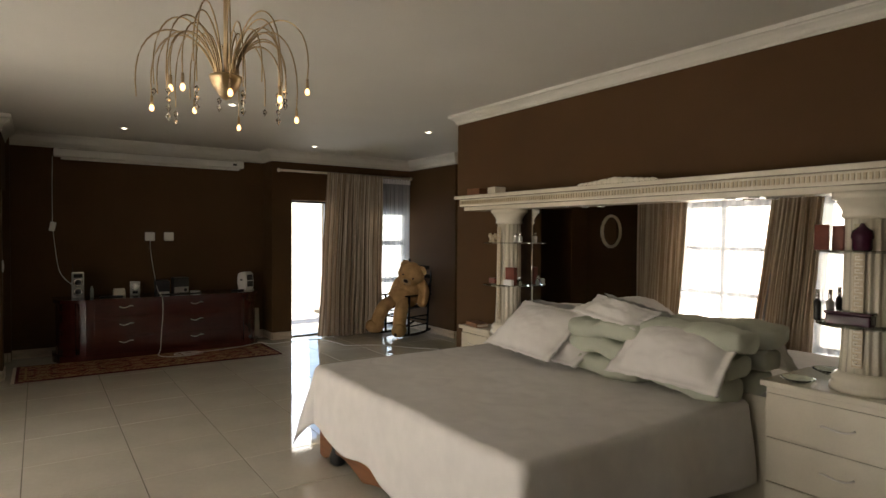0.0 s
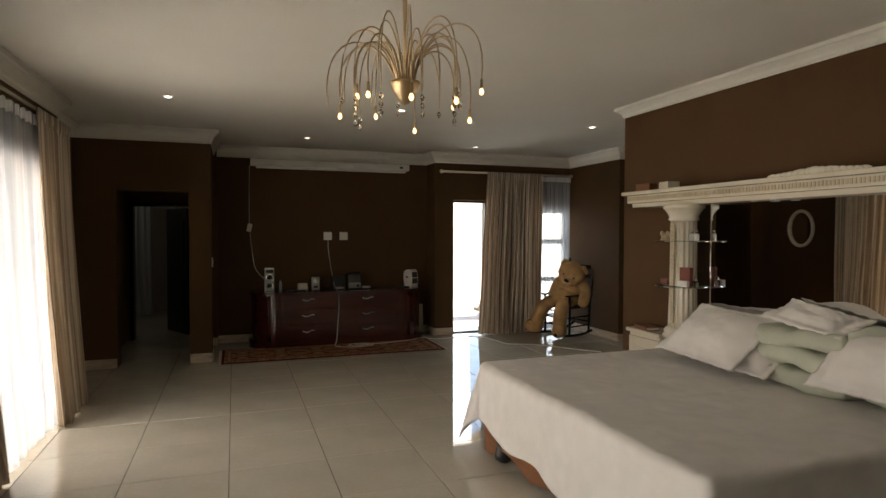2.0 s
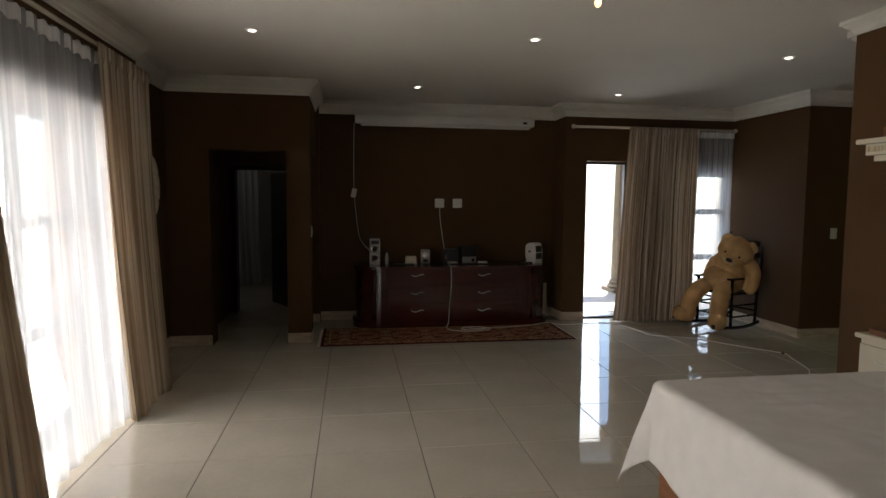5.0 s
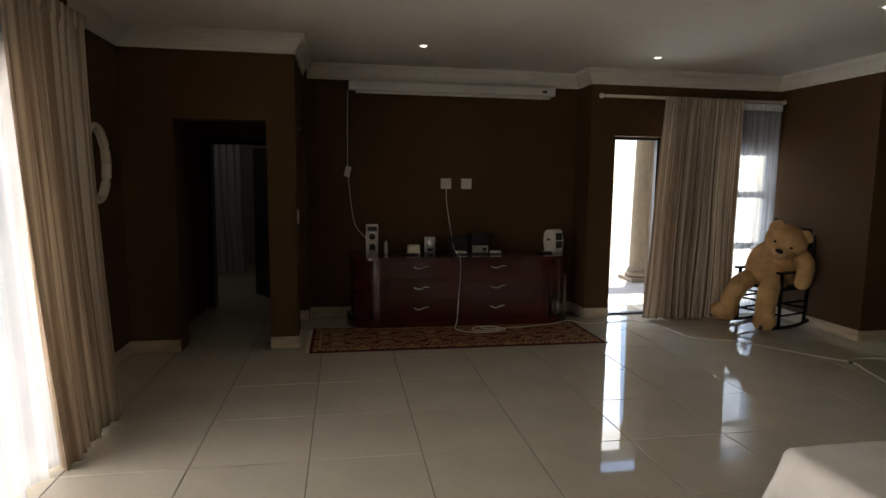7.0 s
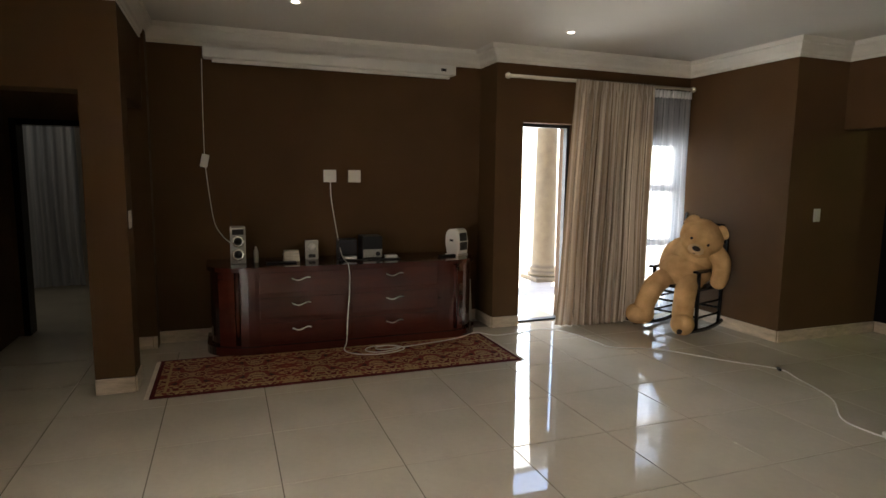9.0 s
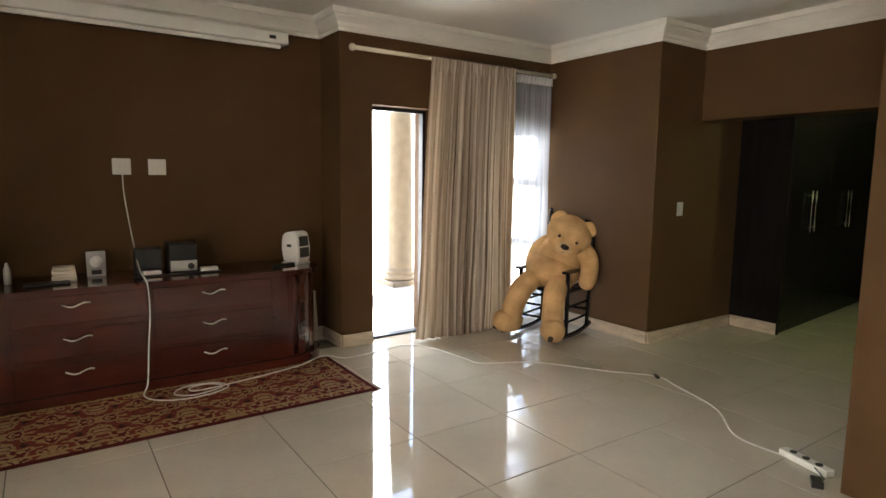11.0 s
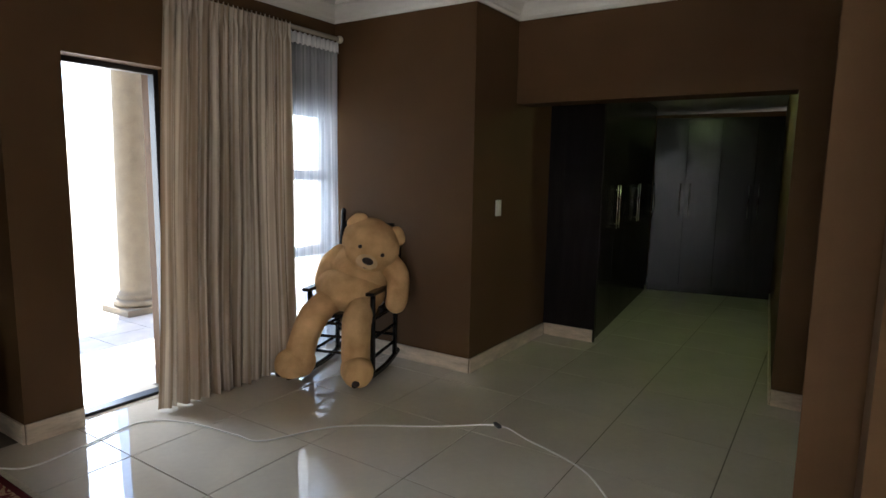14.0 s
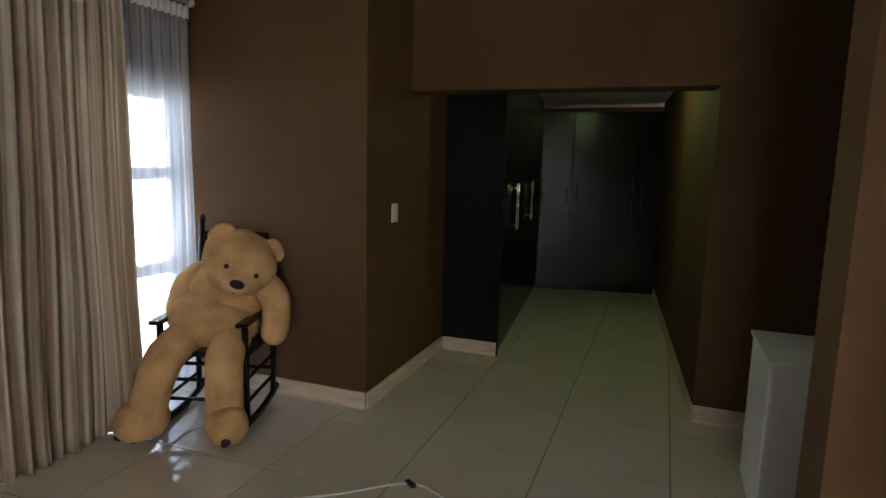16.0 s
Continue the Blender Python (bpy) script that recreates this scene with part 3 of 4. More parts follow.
wardrobe("wardrobe", (6.45, 7.25, 0), 5.5, [0.5, 0.5, 0.5, 0.5, 0.55], 2.19, "glossy espresso wardrobe run with steel bar handles")
wardrobe("wardrobe", (9.04, 7.50, 0), -79, [0.36, 0.36, 0.36, 0.3], 2.06, "dark espresso wardrobe closing the passage end")
slab("wardrobe_end_panel", 6.42, 6.447, 7.25, 7.7, 0.0, 2.19, ESPR)
tagged(bpy.data.objects["wardrobe_end_panel"], "flat espresso end panel beside the wardrobe", "panel")
slab("baseboard", 6.405, 6.418, 7.26, 7.69, 0.002, 0.105, SKIRT, None, 0.002)
setting(bpy.data.objects["baseboard"], "beige marbled skirting tile")


# ---- bed ----
bed = thing("bed", (2.7, 3.66, 0), "double bed with a rumpled white sheet over a carved wooden base", "bed")
bx = -2.7
by = -3.66


def rail_scallop():
    b = Build()
    n = 40
    lo = []
    for k in range(n + 1):
        y = 2.7 + 1.9 * k / n
        u = k / n
        z = 0.03 + 0.06 * abs(math.sin(u * math.pi * 3)) - 0.05 * math.exp(-((u - 0.95) / 0.05) ** 2)
        lo.append((y, z))
    vs = []
    for x in (1.815, 1.875):
        vs.append(([b.bm.verts.new((x + bx, y + by, z)) for y, z in lo], [b.bm.verts.new((x + bx, y + by, 0.36)) for y, z in lo]))
    for k in range(n):
        for a, c in vs:
            b.bm.faces.new((a[k], a[k + 1], c[k + 1], c[k]))
        b.bm.faces.new((vs[0][0][k], vs[0][0][k + 1], vs[1][0][k + 1], vs[1][0][k]))
        b.bm.faces.new((vs[0][1][k], vs[0][1][k + 1], vs[1][1][k + 1], vs[1][1][k]))
    return b


rail_scallop().done("foot_rail", WALNUT, bed)
Build().box(1.92 + bx, 3.46 + bx, 2.7 + by, 4.58 + by, 0.14, 0.36, 0.01).done("base", WALNUT, bed)
for fx, fy in ((1.85, 4.38), (1.85, 2.85), (3.45, 4.4), (3.45, 2.85)):
    Build().lathe([(0.03, 0.0), (0.055, 0.02), (0.06, 0.06), (0.045, 0.10), (0.04, 0.16)], (fx + bx, fy + by, 0), 16).done("foot", DARK, bed, True)
Build().box(1.89 + bx, 3.46 + bx, 2.67 + by, 4.61 + by, 0.36, 0.575, 0.05).done("mattress", SHEET, bed, True)


def sheet():
    """Bedspread: a flat top that turns over a rounded edge into hanging sides, with a cone of cloth at each corner."""
    X0, X1, Y0, Y1, Z = 1.84, 3.465, 2.63, 4.65, 0.597
    R = 0.045
    WIDE = Y1 - Y0

    def side(d, flare):
        a = min(d / R, math.pi / 2)
        rest = max(0.0, d - R * math.pi / 2)
        return R * math.sin(a) + flare * rest, R * (1 - math.cos(a)) + rest * math.sqrt(1 - flare * flare)

    def f(u, v):
        b = -0.47 + (WIDE + 0.47 + 0.43) * v
        w = min(1, max(0, b / WIDE))
        L = 0.535 - 0.11 * w + 0.012 * math.sin(b * 9)
        a = -L + (X1 - X0 + L) * u
        da = max(0.0, -a)
        db = -b if b < 0 else max(0.0, b - WIDE)
        sg = -1 if b < 0 else 1
        d = math.hypot(da, db)
        x, y, z = X0 + max(a, 0), Y0 + min(max(b, 0), WIDE), Z
        if d > 0:
            ca, cb = da / d, db / d
            both = 2 * ca * cb
            o, h = side(d, 0.08 + 0.20 * both ** 2)
            drop = max(0.0, h - 0.05)
            ripple = 0.014 * math.sin(b * 8 + 1) + 0.007 * math.sin(b * 17 + 2) + 0.02 * noise.noise(Vector((b * 3, a * 1.5, 4))) if ca > cb else 0.016 * math.sin(a * 9) + 0.02 * noise.noise(Vector((a * 3, b * 2, 7)))
            o += ripple * min(1, drop * 3.5) * (1 - 0.5 * both)
            x -= o * ca
            y += sg * o * cb
            z -= h
        crease = max(0.0, 0.10 - abs(noise.noise(Vector((x * 1.7 + 3, y * 3.4, 5))))) / 0.10
        z += 0.007 * noise.noise(Vector((x * 4, y * 4, 0))) + 0.0025 * noise.noise(Vector((x * 14, y * 14, 2))) - 0.004 * crease * (1 if d == 0 else 0.3)
        return (x + bx, y + by, max(z, 0.012 + 0.01 * noise.noise(Vector((x * 9, y * 9, 3)))))
    b = Build().grid(150, 190, f)
    o = b.done("bedspread", SHEET, bed, True)
    s = o.modifiers.new("cloth", "SOLIDIFY")
    s.thickness, s.offset = 0.006, 1
    return o


sheet()


def pillow(name, at, size, turn, material, label, plump=0.11, flange=0.04):
    w, h = size

    def shape(sgn):
        def f(u, v):
            p, q = 2 * u - 1, 2 * v - 1
            e = 1 - 2 * flange / h
            pp, qq = min(1, abs(p) / e), min(1, abs(q) / e)
            t = max(0.0, 1 - pp ** 2.4) ** 0.75 * max(0.0, 1 - qq ** 2.4) ** 0.75
            pin = 1 - 0.05 * (p * p + q * q) + 0.10 * p * p * q * q
            n = 0.02 * noise.noise(Vector((p * 2.4 + at[0] * 9, q * 2.4 + at[1] * 5, sgn))) + 0.006 * noise.noise(Vector((p * 8, q * 8 + at[1], sgn * 2)))
            edge = max(abs(p), abs(q)) ** 6
            ruffle = edge * (0.004 * math.sin(p * 19 + at[1]) + 0.004 * math.sin(q * 15) + 0.016 * noise.noise(Vector((p * 2, q * 2, at[1]))))
            return (p * w / 2 * pin, q * h / 2 * pin, sgn * (plump * t + 0.006 * (max(abs(p), abs(q)) < 0.999)) + n * t + ruffle)
        return f
    b = Build().grid(44, 32, shape(1)).grid(44, 32, shape(-1))
    bmesh.ops.remove_doubles(b.bm, verts=b.bm.verts, dist=0.001)
    o = b.done(name, material, None, True)
    o.matrix_basis = Matrix.Translation(at) @ Euler([radians(a) for a in turn]).to_matrix().to_4x4()
    return tagged(o, label, "pillow", "pillows on the bed")


pillow("pillow", (3.22, 4.02, 0.815), (0.80, 0.50), (38, 0, -97), SHEET, "plump white cotton pillow leaning on the bed")
pillow("pillow", (3.20, 2.88, 0.83), (0.70, 0.43), (42, 0, -89), SHEET, "plump white cotton pillow leaning on the bed")
pillow("pillow", (3.28, 3.80, 0.74), (0.62, 0.42), (28, 0, -94), SHEET, "white cotton pillow tucked behind another")
pillow("pillow", (3.34, 3.40, 1.0), (0.52, 0.28), (18, 8, -90), SHEET, "white pillow lying on the folded duvet", 0.055)
pillow("pillow", (3.33, 3.0, 0.82), (0.60, 0.46), (42, 0, -88), SHEET, "white cotton pillow tucked behind another")


def folded(name, at, size, layers, label, turn, grow=-0.04):
    o = thing(name, at, label, "bedding", turn, "folded bedding at the bed head")
    w, d, t = size
    for k in range(layers):
        def f(u, v, k=k):
            p = 2 * math.pi * u
            c, s = math.cos(p), math.sin(p)
            y = d / 2 * math.copysign(abs(c) ** 0.5, c) * (1 - 0.05 * k)
            z = t / 2 * math.copysign(abs(s) ** 0.7, s) + t * (k + 0.5) * 0.92
            x = (v - 0.5) * w * (1 + grow * k)
            e = 1 - 0.25 * abs(2 * v - 1) ** 6
            n = 0.03 * noise.noise(Vector((x * 4, y * 5, k * 3 + z * 4))) + 0.012 * noise.noise(Vector((x * 13 + z * 9, y * 13, k)))
            return (x, y * e, (z - t * (k + 0.5)) * e + t * (k + 0.5) + n + 0.012 * math.sin(x * 6 + k))
        b = Build().grid(44, 40, f)
        bmesh.ops.remove_doubles(b.bm, verts=b.bm.verts, dist=0.0005)
        ends = [e for e in b.bm.edges if e.is_boundary]
        bmesh.ops.holes_fill(b.bm, edges=ends)
        b.done("fold", GREEN, o, True)
    return o


folded("folded_duvet", (3.31, 3.42, 0.60), (0.58, 0.28, 0.12), 3, "pale green duvet folded in layers on the bed", 92)
folded("folded_duvet", (3.345, 2.84, 0.60), (0.46, 0.27, 0.14), 3, "pale green duvet folded in layers on the bed", 87, 0.2)


# ---- headboard with columns, mirror and glass shelves ----
head = thing("headboard", (3.625, 3.55, 0), "cream lacquered classical headboard with columns, mirror and top shelf", "headboard")
hx, hy = -3.69, -3.55
Y0, Y1 = 1.62, 5.17
Build().box(3.44 + hx, 3.69 + hx, Y0 + hy, Y1 + hy, 1.735, 1.80, 0.008).box(3.40 + hx, 3.69 + hx, Y0 - 0.02 + hy, Y1 + 0.03 + hy, 1.80, 1.83, 0.008).box(3.47 + hx, 3.69 + hx, Y0 + 0.03 + hy, Y1 - 0.03 + hy, 1.70, 1.735, 0.006).done("top_shelf", CREAM, head)
b = Build()
k = Y0 + 0.02
while k < Y1 - 0.02:
    b.box(3.432 + hx, 3.44 + hx, k + hy, k + 0.013 + hy, 1.754, 1.786)
    k += 0.024
b.done("dentils", GOLD, head)
b = Build()
for side in (-1, 1):
    for k in range(1, 8):
        r = 0.026 * (1 - k / 11)
        b.ball((3.42 + hx, 3.43 + 0.042 * k * side + hy, 1.828 + r * 0.7), (0.014, 0.028, r), (-18 * side, 0, 0), 12)
    scroll = [(3.418 + hx, 3.43 + side * (0.05 + 0.27 * t) + hy, 1.846 + 0.014 * math.sin(t * 9) - 0.018 * t) for t in (q / 24 for q in range(25))]
    b.tube(scroll, 0.008, 8, 0.5)
b.ball((3.415 + hx, 3.43 + hy, 1.846), (0.016, 0.042, 0.026), seg=16)
b.done("crest", CREAM, head, True)
for dy in (2.55, 2.68, 3.75, 3.9):
    Build().lathe([(0.026, 1.692), (0.03, 1.696), (0.03, 1.701)], (3.47 + hx, dy + hy, 0), 20).done("shelf_spot", CHROME, head, True)
slab("mirror", 3.565 + hx, 3.575 + hx, 1.85 + hy, 4.35 + hy, 0.62, 1.70, MIRROR, head)
slab("back_panel", 3.577 + hx, 3.69 + hx, 1.85 + hy, 4.35 + hy, 0.0, 1.699, CREAM, head)
for cy in (4.56, 2.03):
    cz = 0.685 if cy > 3 else 0.775
    Build().lathe([(0.145, 0.0), (0.145, 0.03), (0.13, 0.04), (0.14, 0.06), (0.12, 0.08), (0.108, 0.09)], (3.5 + hx, cy + hy, cz), 32).done("column_base", CREAM, head, True)
    Build().lathe([(0.108, cz + 0.09), (0.1, 1.0), (0.095, 1.58)], (3.5 + hx, cy + hy, 0), 96, flutes=16, depth=0.09).done("column_shaft", CREAM, head, True)
    Build().lathe([(0.1, 1.575), (0.112, 1.59), (0.105, 1.605), (0.115, 1.63), (0.14, 1.665), (0.15, 1.67), (0.15, 1.70)], (3.5 + hx, cy + hy, 0), 32).done("column_capital", CREAM, head, True)
    slab("key_strip", 3.392 + hx, 3.398 + hx, cy - 0.022 + hy, cy + 0.022 + hy, cz + 0.12, 1.55, GOLD, head)
    key = Build()
    kz = cz + 0.13
    while kz < 1.53:
        key.box(3.388 + hx, 3.3925 + hx, cy - 0.018 + hy, cy + 0.010 + hy, kz, kz + 0.006)
        key.box(3.388 + hx, 3.3925 + hx, cy + 0.010 + hy, cy + 0.016 + hy, kz, kz + 0.02)
        key.box(3.388 + hx, 3.3925 + hx, cy - 0.004 + hy, cy + 0.010 + hy, kz + 0.014, kz + 0.02)
        kz += 0.03
    key.done("key_pattern", CREAM, head)
    for sz in (1.08, 1.42):
        sh = Build().lathe([(0.2, 0), (0.202, 0.004), (0.2, 0.008)], (3.49 + hx, cy + hy, sz), 40).done("glass_shelf", GLASS, head, True)
    for dy in (-0.19, 0.19):
        Build().tube([(3.58 + hx, cy + dy + hy, cz), (3.58 + hx, cy + dy + hy, 1.70)], 0.006).done("rod", CHROME, head, True)


def nightstand(at, w, d, h, label):
    o = thing("nightstand", at, label, "nightstand", 0, "nightstands beside the bed")
    Build().box(0.03, d, 0.02, w - 0.02, 0.0, h - 0.03, 0.004).done("body", CREAM, o)
    Build().box(0, d, 0, w, h - 0.03, h, 0.008).done("top", CREAM, o)
    n = 3
    for k in range(n):
        z0 = 0.06 + (h - 0.11) / n * k
        dr = Build().box(0.012, 0.03, 0.03, w - 0.03, z0, z0 + (h - 0.11) / n - 0.012, 0.004).done("drawer", CREAM, o)
        zc = z0 + (h - 0.11) / n / 2
        Build().tube(bez((0.012, w / 2 - 0.07, zc + 0.01), (-0.03, w / 2 - 0.04, zc - 0.02), (-0.03, w / 2 + 0.04, zc + 0.02), (0.012, w / 2 + 0.07, zc - 0.005)), 0.005, 8).done("handle", PULL, dr, True)
    return o


nightstand((3.36, 4.73, 0), 0.42, 0.265, 0.685, "cream lacquered nightstand with three drawers")
nightstand((3.24, 1.72, 0), 0.70, 0.385, 0.775, "cream lacquered nightstand with three drawers")


# ---- chandelier ----
ch = thing("chandelier", (0.86, 3.24, TOP - 0.06), "brass spray chandelier with curved arms, glowing bulbs and crystals", "chandelier")
Build().lathe([(0.065, 0.03), (0.065, 0.055), (0.03, 0.06)], seg=24).tube([(0, 0, 0.04), (0, 0, -0.50)], 0.009, 10).done("stem", BRASS, ch, True)
Build().lathe([(0.004, -0.585), (0.02, -0.575), (0.05, -0.53), (0.06, -0.505), (0.062, -0.495), (0.05, -0.49)], seg=32).done("bowl", BRASS, ch, True)
rnd = random.Random(12)
arms = Build()
for k in range(30):
    a = 2 * math.pi * k / 30 + rnd.uniform(-0.12, 0.12)
    R = rnd.uniform(0.19, 0.325)
    top = rnd.uniform(-0.27, -0.15) - (0.33 - R) * 0.4
    end = rnd.uniform(-0.60, -0.47)
    c, s = math.cos(a), math.sin(a)
    p = bez((0.035 * c, 0.035 * s, -0.5), (0.3 * R * c, 0.3 * R * s, top), (R * 1.12 * c, R * 1.12 * s, top), (R * c, R * s, end), 16)
    arms.tube(p, 0.0034, 6, 0.7)
    if k % 3 == 0:
        e = p[-1]
        Build().lathe([(0.005, 0.0), (0.006, -0.03), (0.005, -0.035)], e, 10).done("socket", BRASS, ch, True)
        Build().lathe([(0.004, -0.034), (0.007, -0.040), (0.009, -0.048), (0.007, -0.056), (0.002, -0.060)], e, 14).done("bulb", BULB, ch, True)
    elif k % 3 == 1:
        e = p[-1]
        drops = Build()
        for j in range(rnd.randint(1, 4)):
            drops.lathe([(0.001, -0.012 - 0.03 * j), (0.010, -0.024 - 0.03 * j), (0.001, -0.0421 - 0.03 * j)], e, 6)
        drops.done("crystal", CRYSTAL, ch)
arms.done("arms", BRASS, ch, True)


# ---- downlights ----
def downlight(x, y, z):
    o = thing("downlight", (x, y, z), "round recessed downlight, lit, in the ceiling", "downlight", 0, "ceiling downlights")
    Build().lathe([(0.046, -0.004), (0.05, -0.002), (0.05, 0.001)], seg=24).done("ring", WHITE, o, True)
    Build().lathe([(0.026, -0.0075), (0.03, -0.0045)], seg=20).done("lens", SPOT, o)


for x, y in ((-0.31, 6.48), (3.9, 6.49), (3.28, 8.29), (1.06, 8.29), (1.71, 6.35), (-0.3, 0.8), (2.9, 0.6)):
    downlight(x, y, TOP)
downlight(7.0, 6.5, 2.2)


# ---- chest of drawers and what stands on it ----
def outline(x0, x1, y0, y1, r):
    """Plan with a straight back and large rounded front corners."""
    pts = [(x0, y1)]
    n = 10
    for k in range(n + 1):
        a = math.pi + math.pi / 2 * k / n
        pts.append((x0 + r * 1.3 + r * 1.3 * math.cos(a), y0 + r + r * math.sin(a)))
    for k in range(n + 1):
        a = 1.5 * math.pi + math.pi / 2 * k / n
        pts.append((x1 - r * 1.3 + r * 1.3 * math.cos(a), y0 + r + r * math.sin(a)))
    return pts + [(x1, y1)]


chest = thing("chest_of_drawers", (1.55, 9.0, 0), "glossy mahogany chest of drawers with rounded ends and wavy handles", "chest of drawers")
ox, oy = -1.55, -9.0
sh = lambda o: [(x + ox, y + oy) for x, y in o]
Build().prism(sh(outline(0.42, 2.70, 8.75, 9.31, 0.26)), 0.07, 0.675).done("body", MAHOG, chest)
Build().prism(sh(outline(0.385, 2.735, 8.71, 9.31, 0.28)), 0.0, 0.07).done("plinth", MAHOG, chest)
Build().prism(sh(outline(0.395, 2.725, 8.72, 9.31, 0.27)), 0.675, 0.71).done("top", MAHOG, chest)
for dx0, dx1 in ((0.79, 1.50), (1.53, 2.30)):
    for dz in (0.085, 0.29, 0.495):
        d = Build().box(dx0 + ox, dx1 + ox, 8.738 + oy, 8.752 + oy, dz, dz + 0.17, 0.005).done("drawer", MAHOG, chest)
        mx = (1.115 if dx0 < 1 else 1.90) + ox
        zc = dz + 0.115
        Build().tube([(mx - 0.075 + 0.15 * t, 8.722 + oy - 0.012 * math.sin(math.pi * t), zc + 0.011 * math.sin(2 * math.pi * t + 2.6)) for t in (q / 14 for q in range(15))], 0.005, 8).done("handle", PULL, d, True)
for px in (0.625, 2.475):
    Build().tube([(px + ox, 8.775 + oy, 0.08), (px + ox, 8.775 + oy, 0.67)], 0.022, 16).done("pilaster", MAHOG, chest, True)
TZ = 0.711

o = thing("speaker", (0.645, 9.05, TZ), "small silver speaker tower with two round drivers", "speaker")
Build().box(-0.06, 0.06, -0.07, 0.07, 0, 0.30, 0.008).done("cabinet", SILVER, o)
for z in (0.075, 0.185):
    Build().lathe([(0.045, 0.0), (0.05, 0.006), (0.042, 0.01), (0.03, 0.002)], seg=24, m=pose(0, -0.07, z, 90)).done("ring", CHROME, o, True)
    Build().lathe([(0.032, 0.0), (0.012, -0.006), (0.01, 0.008)], seg=20, m=pose(0, -0.076, z, 90)).done("cone", DARK, o, True)
Build().box(-0.045, 0.045, -0.076, -0.07, 0.24, 0.285, 0.003).done("panel", DARK, o)
Build().tube([(-0.045, 0.03, 0.3), (-0.05, 0.04, 0.42)], 0.002, 6).done("aerial", DARK, o)

o = thing("spray_can", (0.785, 9.03, TZ), "slim grey metal spray can", "can")
Build().lathe([(0.018, 0), (0.02, 0.01), (0.02, 0.095), (0.012, 0.11), (0.01, 0.13), (0.004, 0.135)], seg=16).done("can", SILVER, o, True)
o = thing("paper_stack", (1.07, 9.04, TZ), "short stack of pale boxes and papers", "papers")
for k in range(4):
    slab("sheet", -0.065 + 0.006 * k % 0.01, 0.07 - 0.003 * k, -0.05, 0.05, k * 0.023, k * 0.023 + 0.021, PAPER, o, 0.002)
o = thing("dark_tray", (0.98, 8.97, TZ), "low black tray on the chest", "tray")
Build().box(-0.12, 0.12, -0.09, 0.0, 0, 0.012, 0.004).done("tray", DARK, o)
o = thing("table_clock", (1.255, 9.12, TZ), "square table clock with a pale round face", "clock")
Build().box(-0.055, 0.055, -0.02, 0.02, 0, 0.165, 0.005).done("case", SILVER, o)
Build().lathe([(0.036, 0), (0.038, 0.004), (0.0, 0.005)], seg=24, m=pose(0, -0.02, 0.10, 90)).done("dial", WHITE, o, True)
Build().box(-0.03, 0.03, -0.024, -0.02, 0.015, 0.045, 0.002).done("plate", DARK, o)
o = thing("music_player", (1.77, 9.08, TZ), "compact music player with a silver front and dark top", "music player")
Build().box(-0.09, 0.09, -0.09, 0.1, 0, 0.20, 0.008).done("body", DARK, o)
Build().box(-0.085, 0.085, -0.097, -0.091, 0.012, 0.085, 0.003).done("front", SILVER, o)
Build().lathe([(0.02, 0), (0.02, 0.012), (0.015, 0.014)], seg=20, m=pose(0.045, -0.097, 0.045, 90)).done("knob", DARK, o, True)
o = thing("player_speaker", (1.56, 9.1, TZ), "small black speaker box", "speaker")
Build().box(-0.08, 0.08, -0.07, 0.07, 0, 0.17, 0.006).done("cabinet", DARK, o)
for x in (1.565, 1.93):
    o = thing("white_box", (x, 8.97, TZ), "flat small white box", "box", 0, "small white boxes on the chest")
    Build().box(-0.055, 0.055, -0.03, 0.03, 0, 0.032, 0.003).done("box", WHITE, o)
o = thing("black_tray", (1.75, 8.93, TZ), "wide glossy black tray along the chest", "tray")
Build().box(-0.3, 0.25, -0.03, 0.01, 0, 0.01, 0.003).done("tray", DARK, o)
o = thing("fan_heater", (2.60, 9.06, TZ), "small white portable fan heater with a dark grille", "heater", -60)
side = [(-0.07, 0.012), (0.068, 0.012), (0.078, 0.03), (0.078, 0.12), (0.066, 0.222), (0.05, 0.243), (0.02, 0.25), (-0.04, 0.243), (-0.075, 0.222), (-0.088, 0.18), (-0.09, 0.10)]
body = Build().prism(side, -0.07, 0.07)
bmesh.ops.bevel(body.bm, geom=list(body.bm.edges), offset=0.008, segments=2, affect="EDGES")
body.done("body", WHITE, o, m=pose(0, 0, 0, 90, 0, 0))
grille = Build().box(0.072, 0.083, -0.052, 0.052, 0.05, 0.125, 0.003)
for k in range(6):
    grille.box(0.083, 0.086, -0.05, 0.05, 0.055 + 0.012 * k, 0.059 + 0.012 * k)
grille.box(0.062, 0.080, -0.052, 0.052, 0.128, 0.205, 0.003, pose(0.014, 0, 0, 0, -6, 0)).done("grille", DARK, o)
Build().box(-0.03, 0.01, -0.074, -0.069, 0.13, 0.15, 0.001).done("switch", DARK, o)
Build().box(-0.08, 0.075, -0.075, 0.075, 0, 0.012, 0.004).done("base", WHITE, o)
o = thing("remote_control", (2.46, 8.95, TZ), "slim black plastic remote control", "remote", 20)
Build().box(-0.09, 0.09, -0.022, 0.022, 0, 0.018, 0.005).done("case", DARK, o)

o = thing("leaning_card", (2.80, 9.27, 0.0), "beige card leaning between chest and wall", "card")
Build().box(-0.06, 0.06, -0.004, 0.004, 0.0, 0.42, 0.002, pose(0, 0, 0.004, -8, 0, 0)).done("card", PAPER, o)

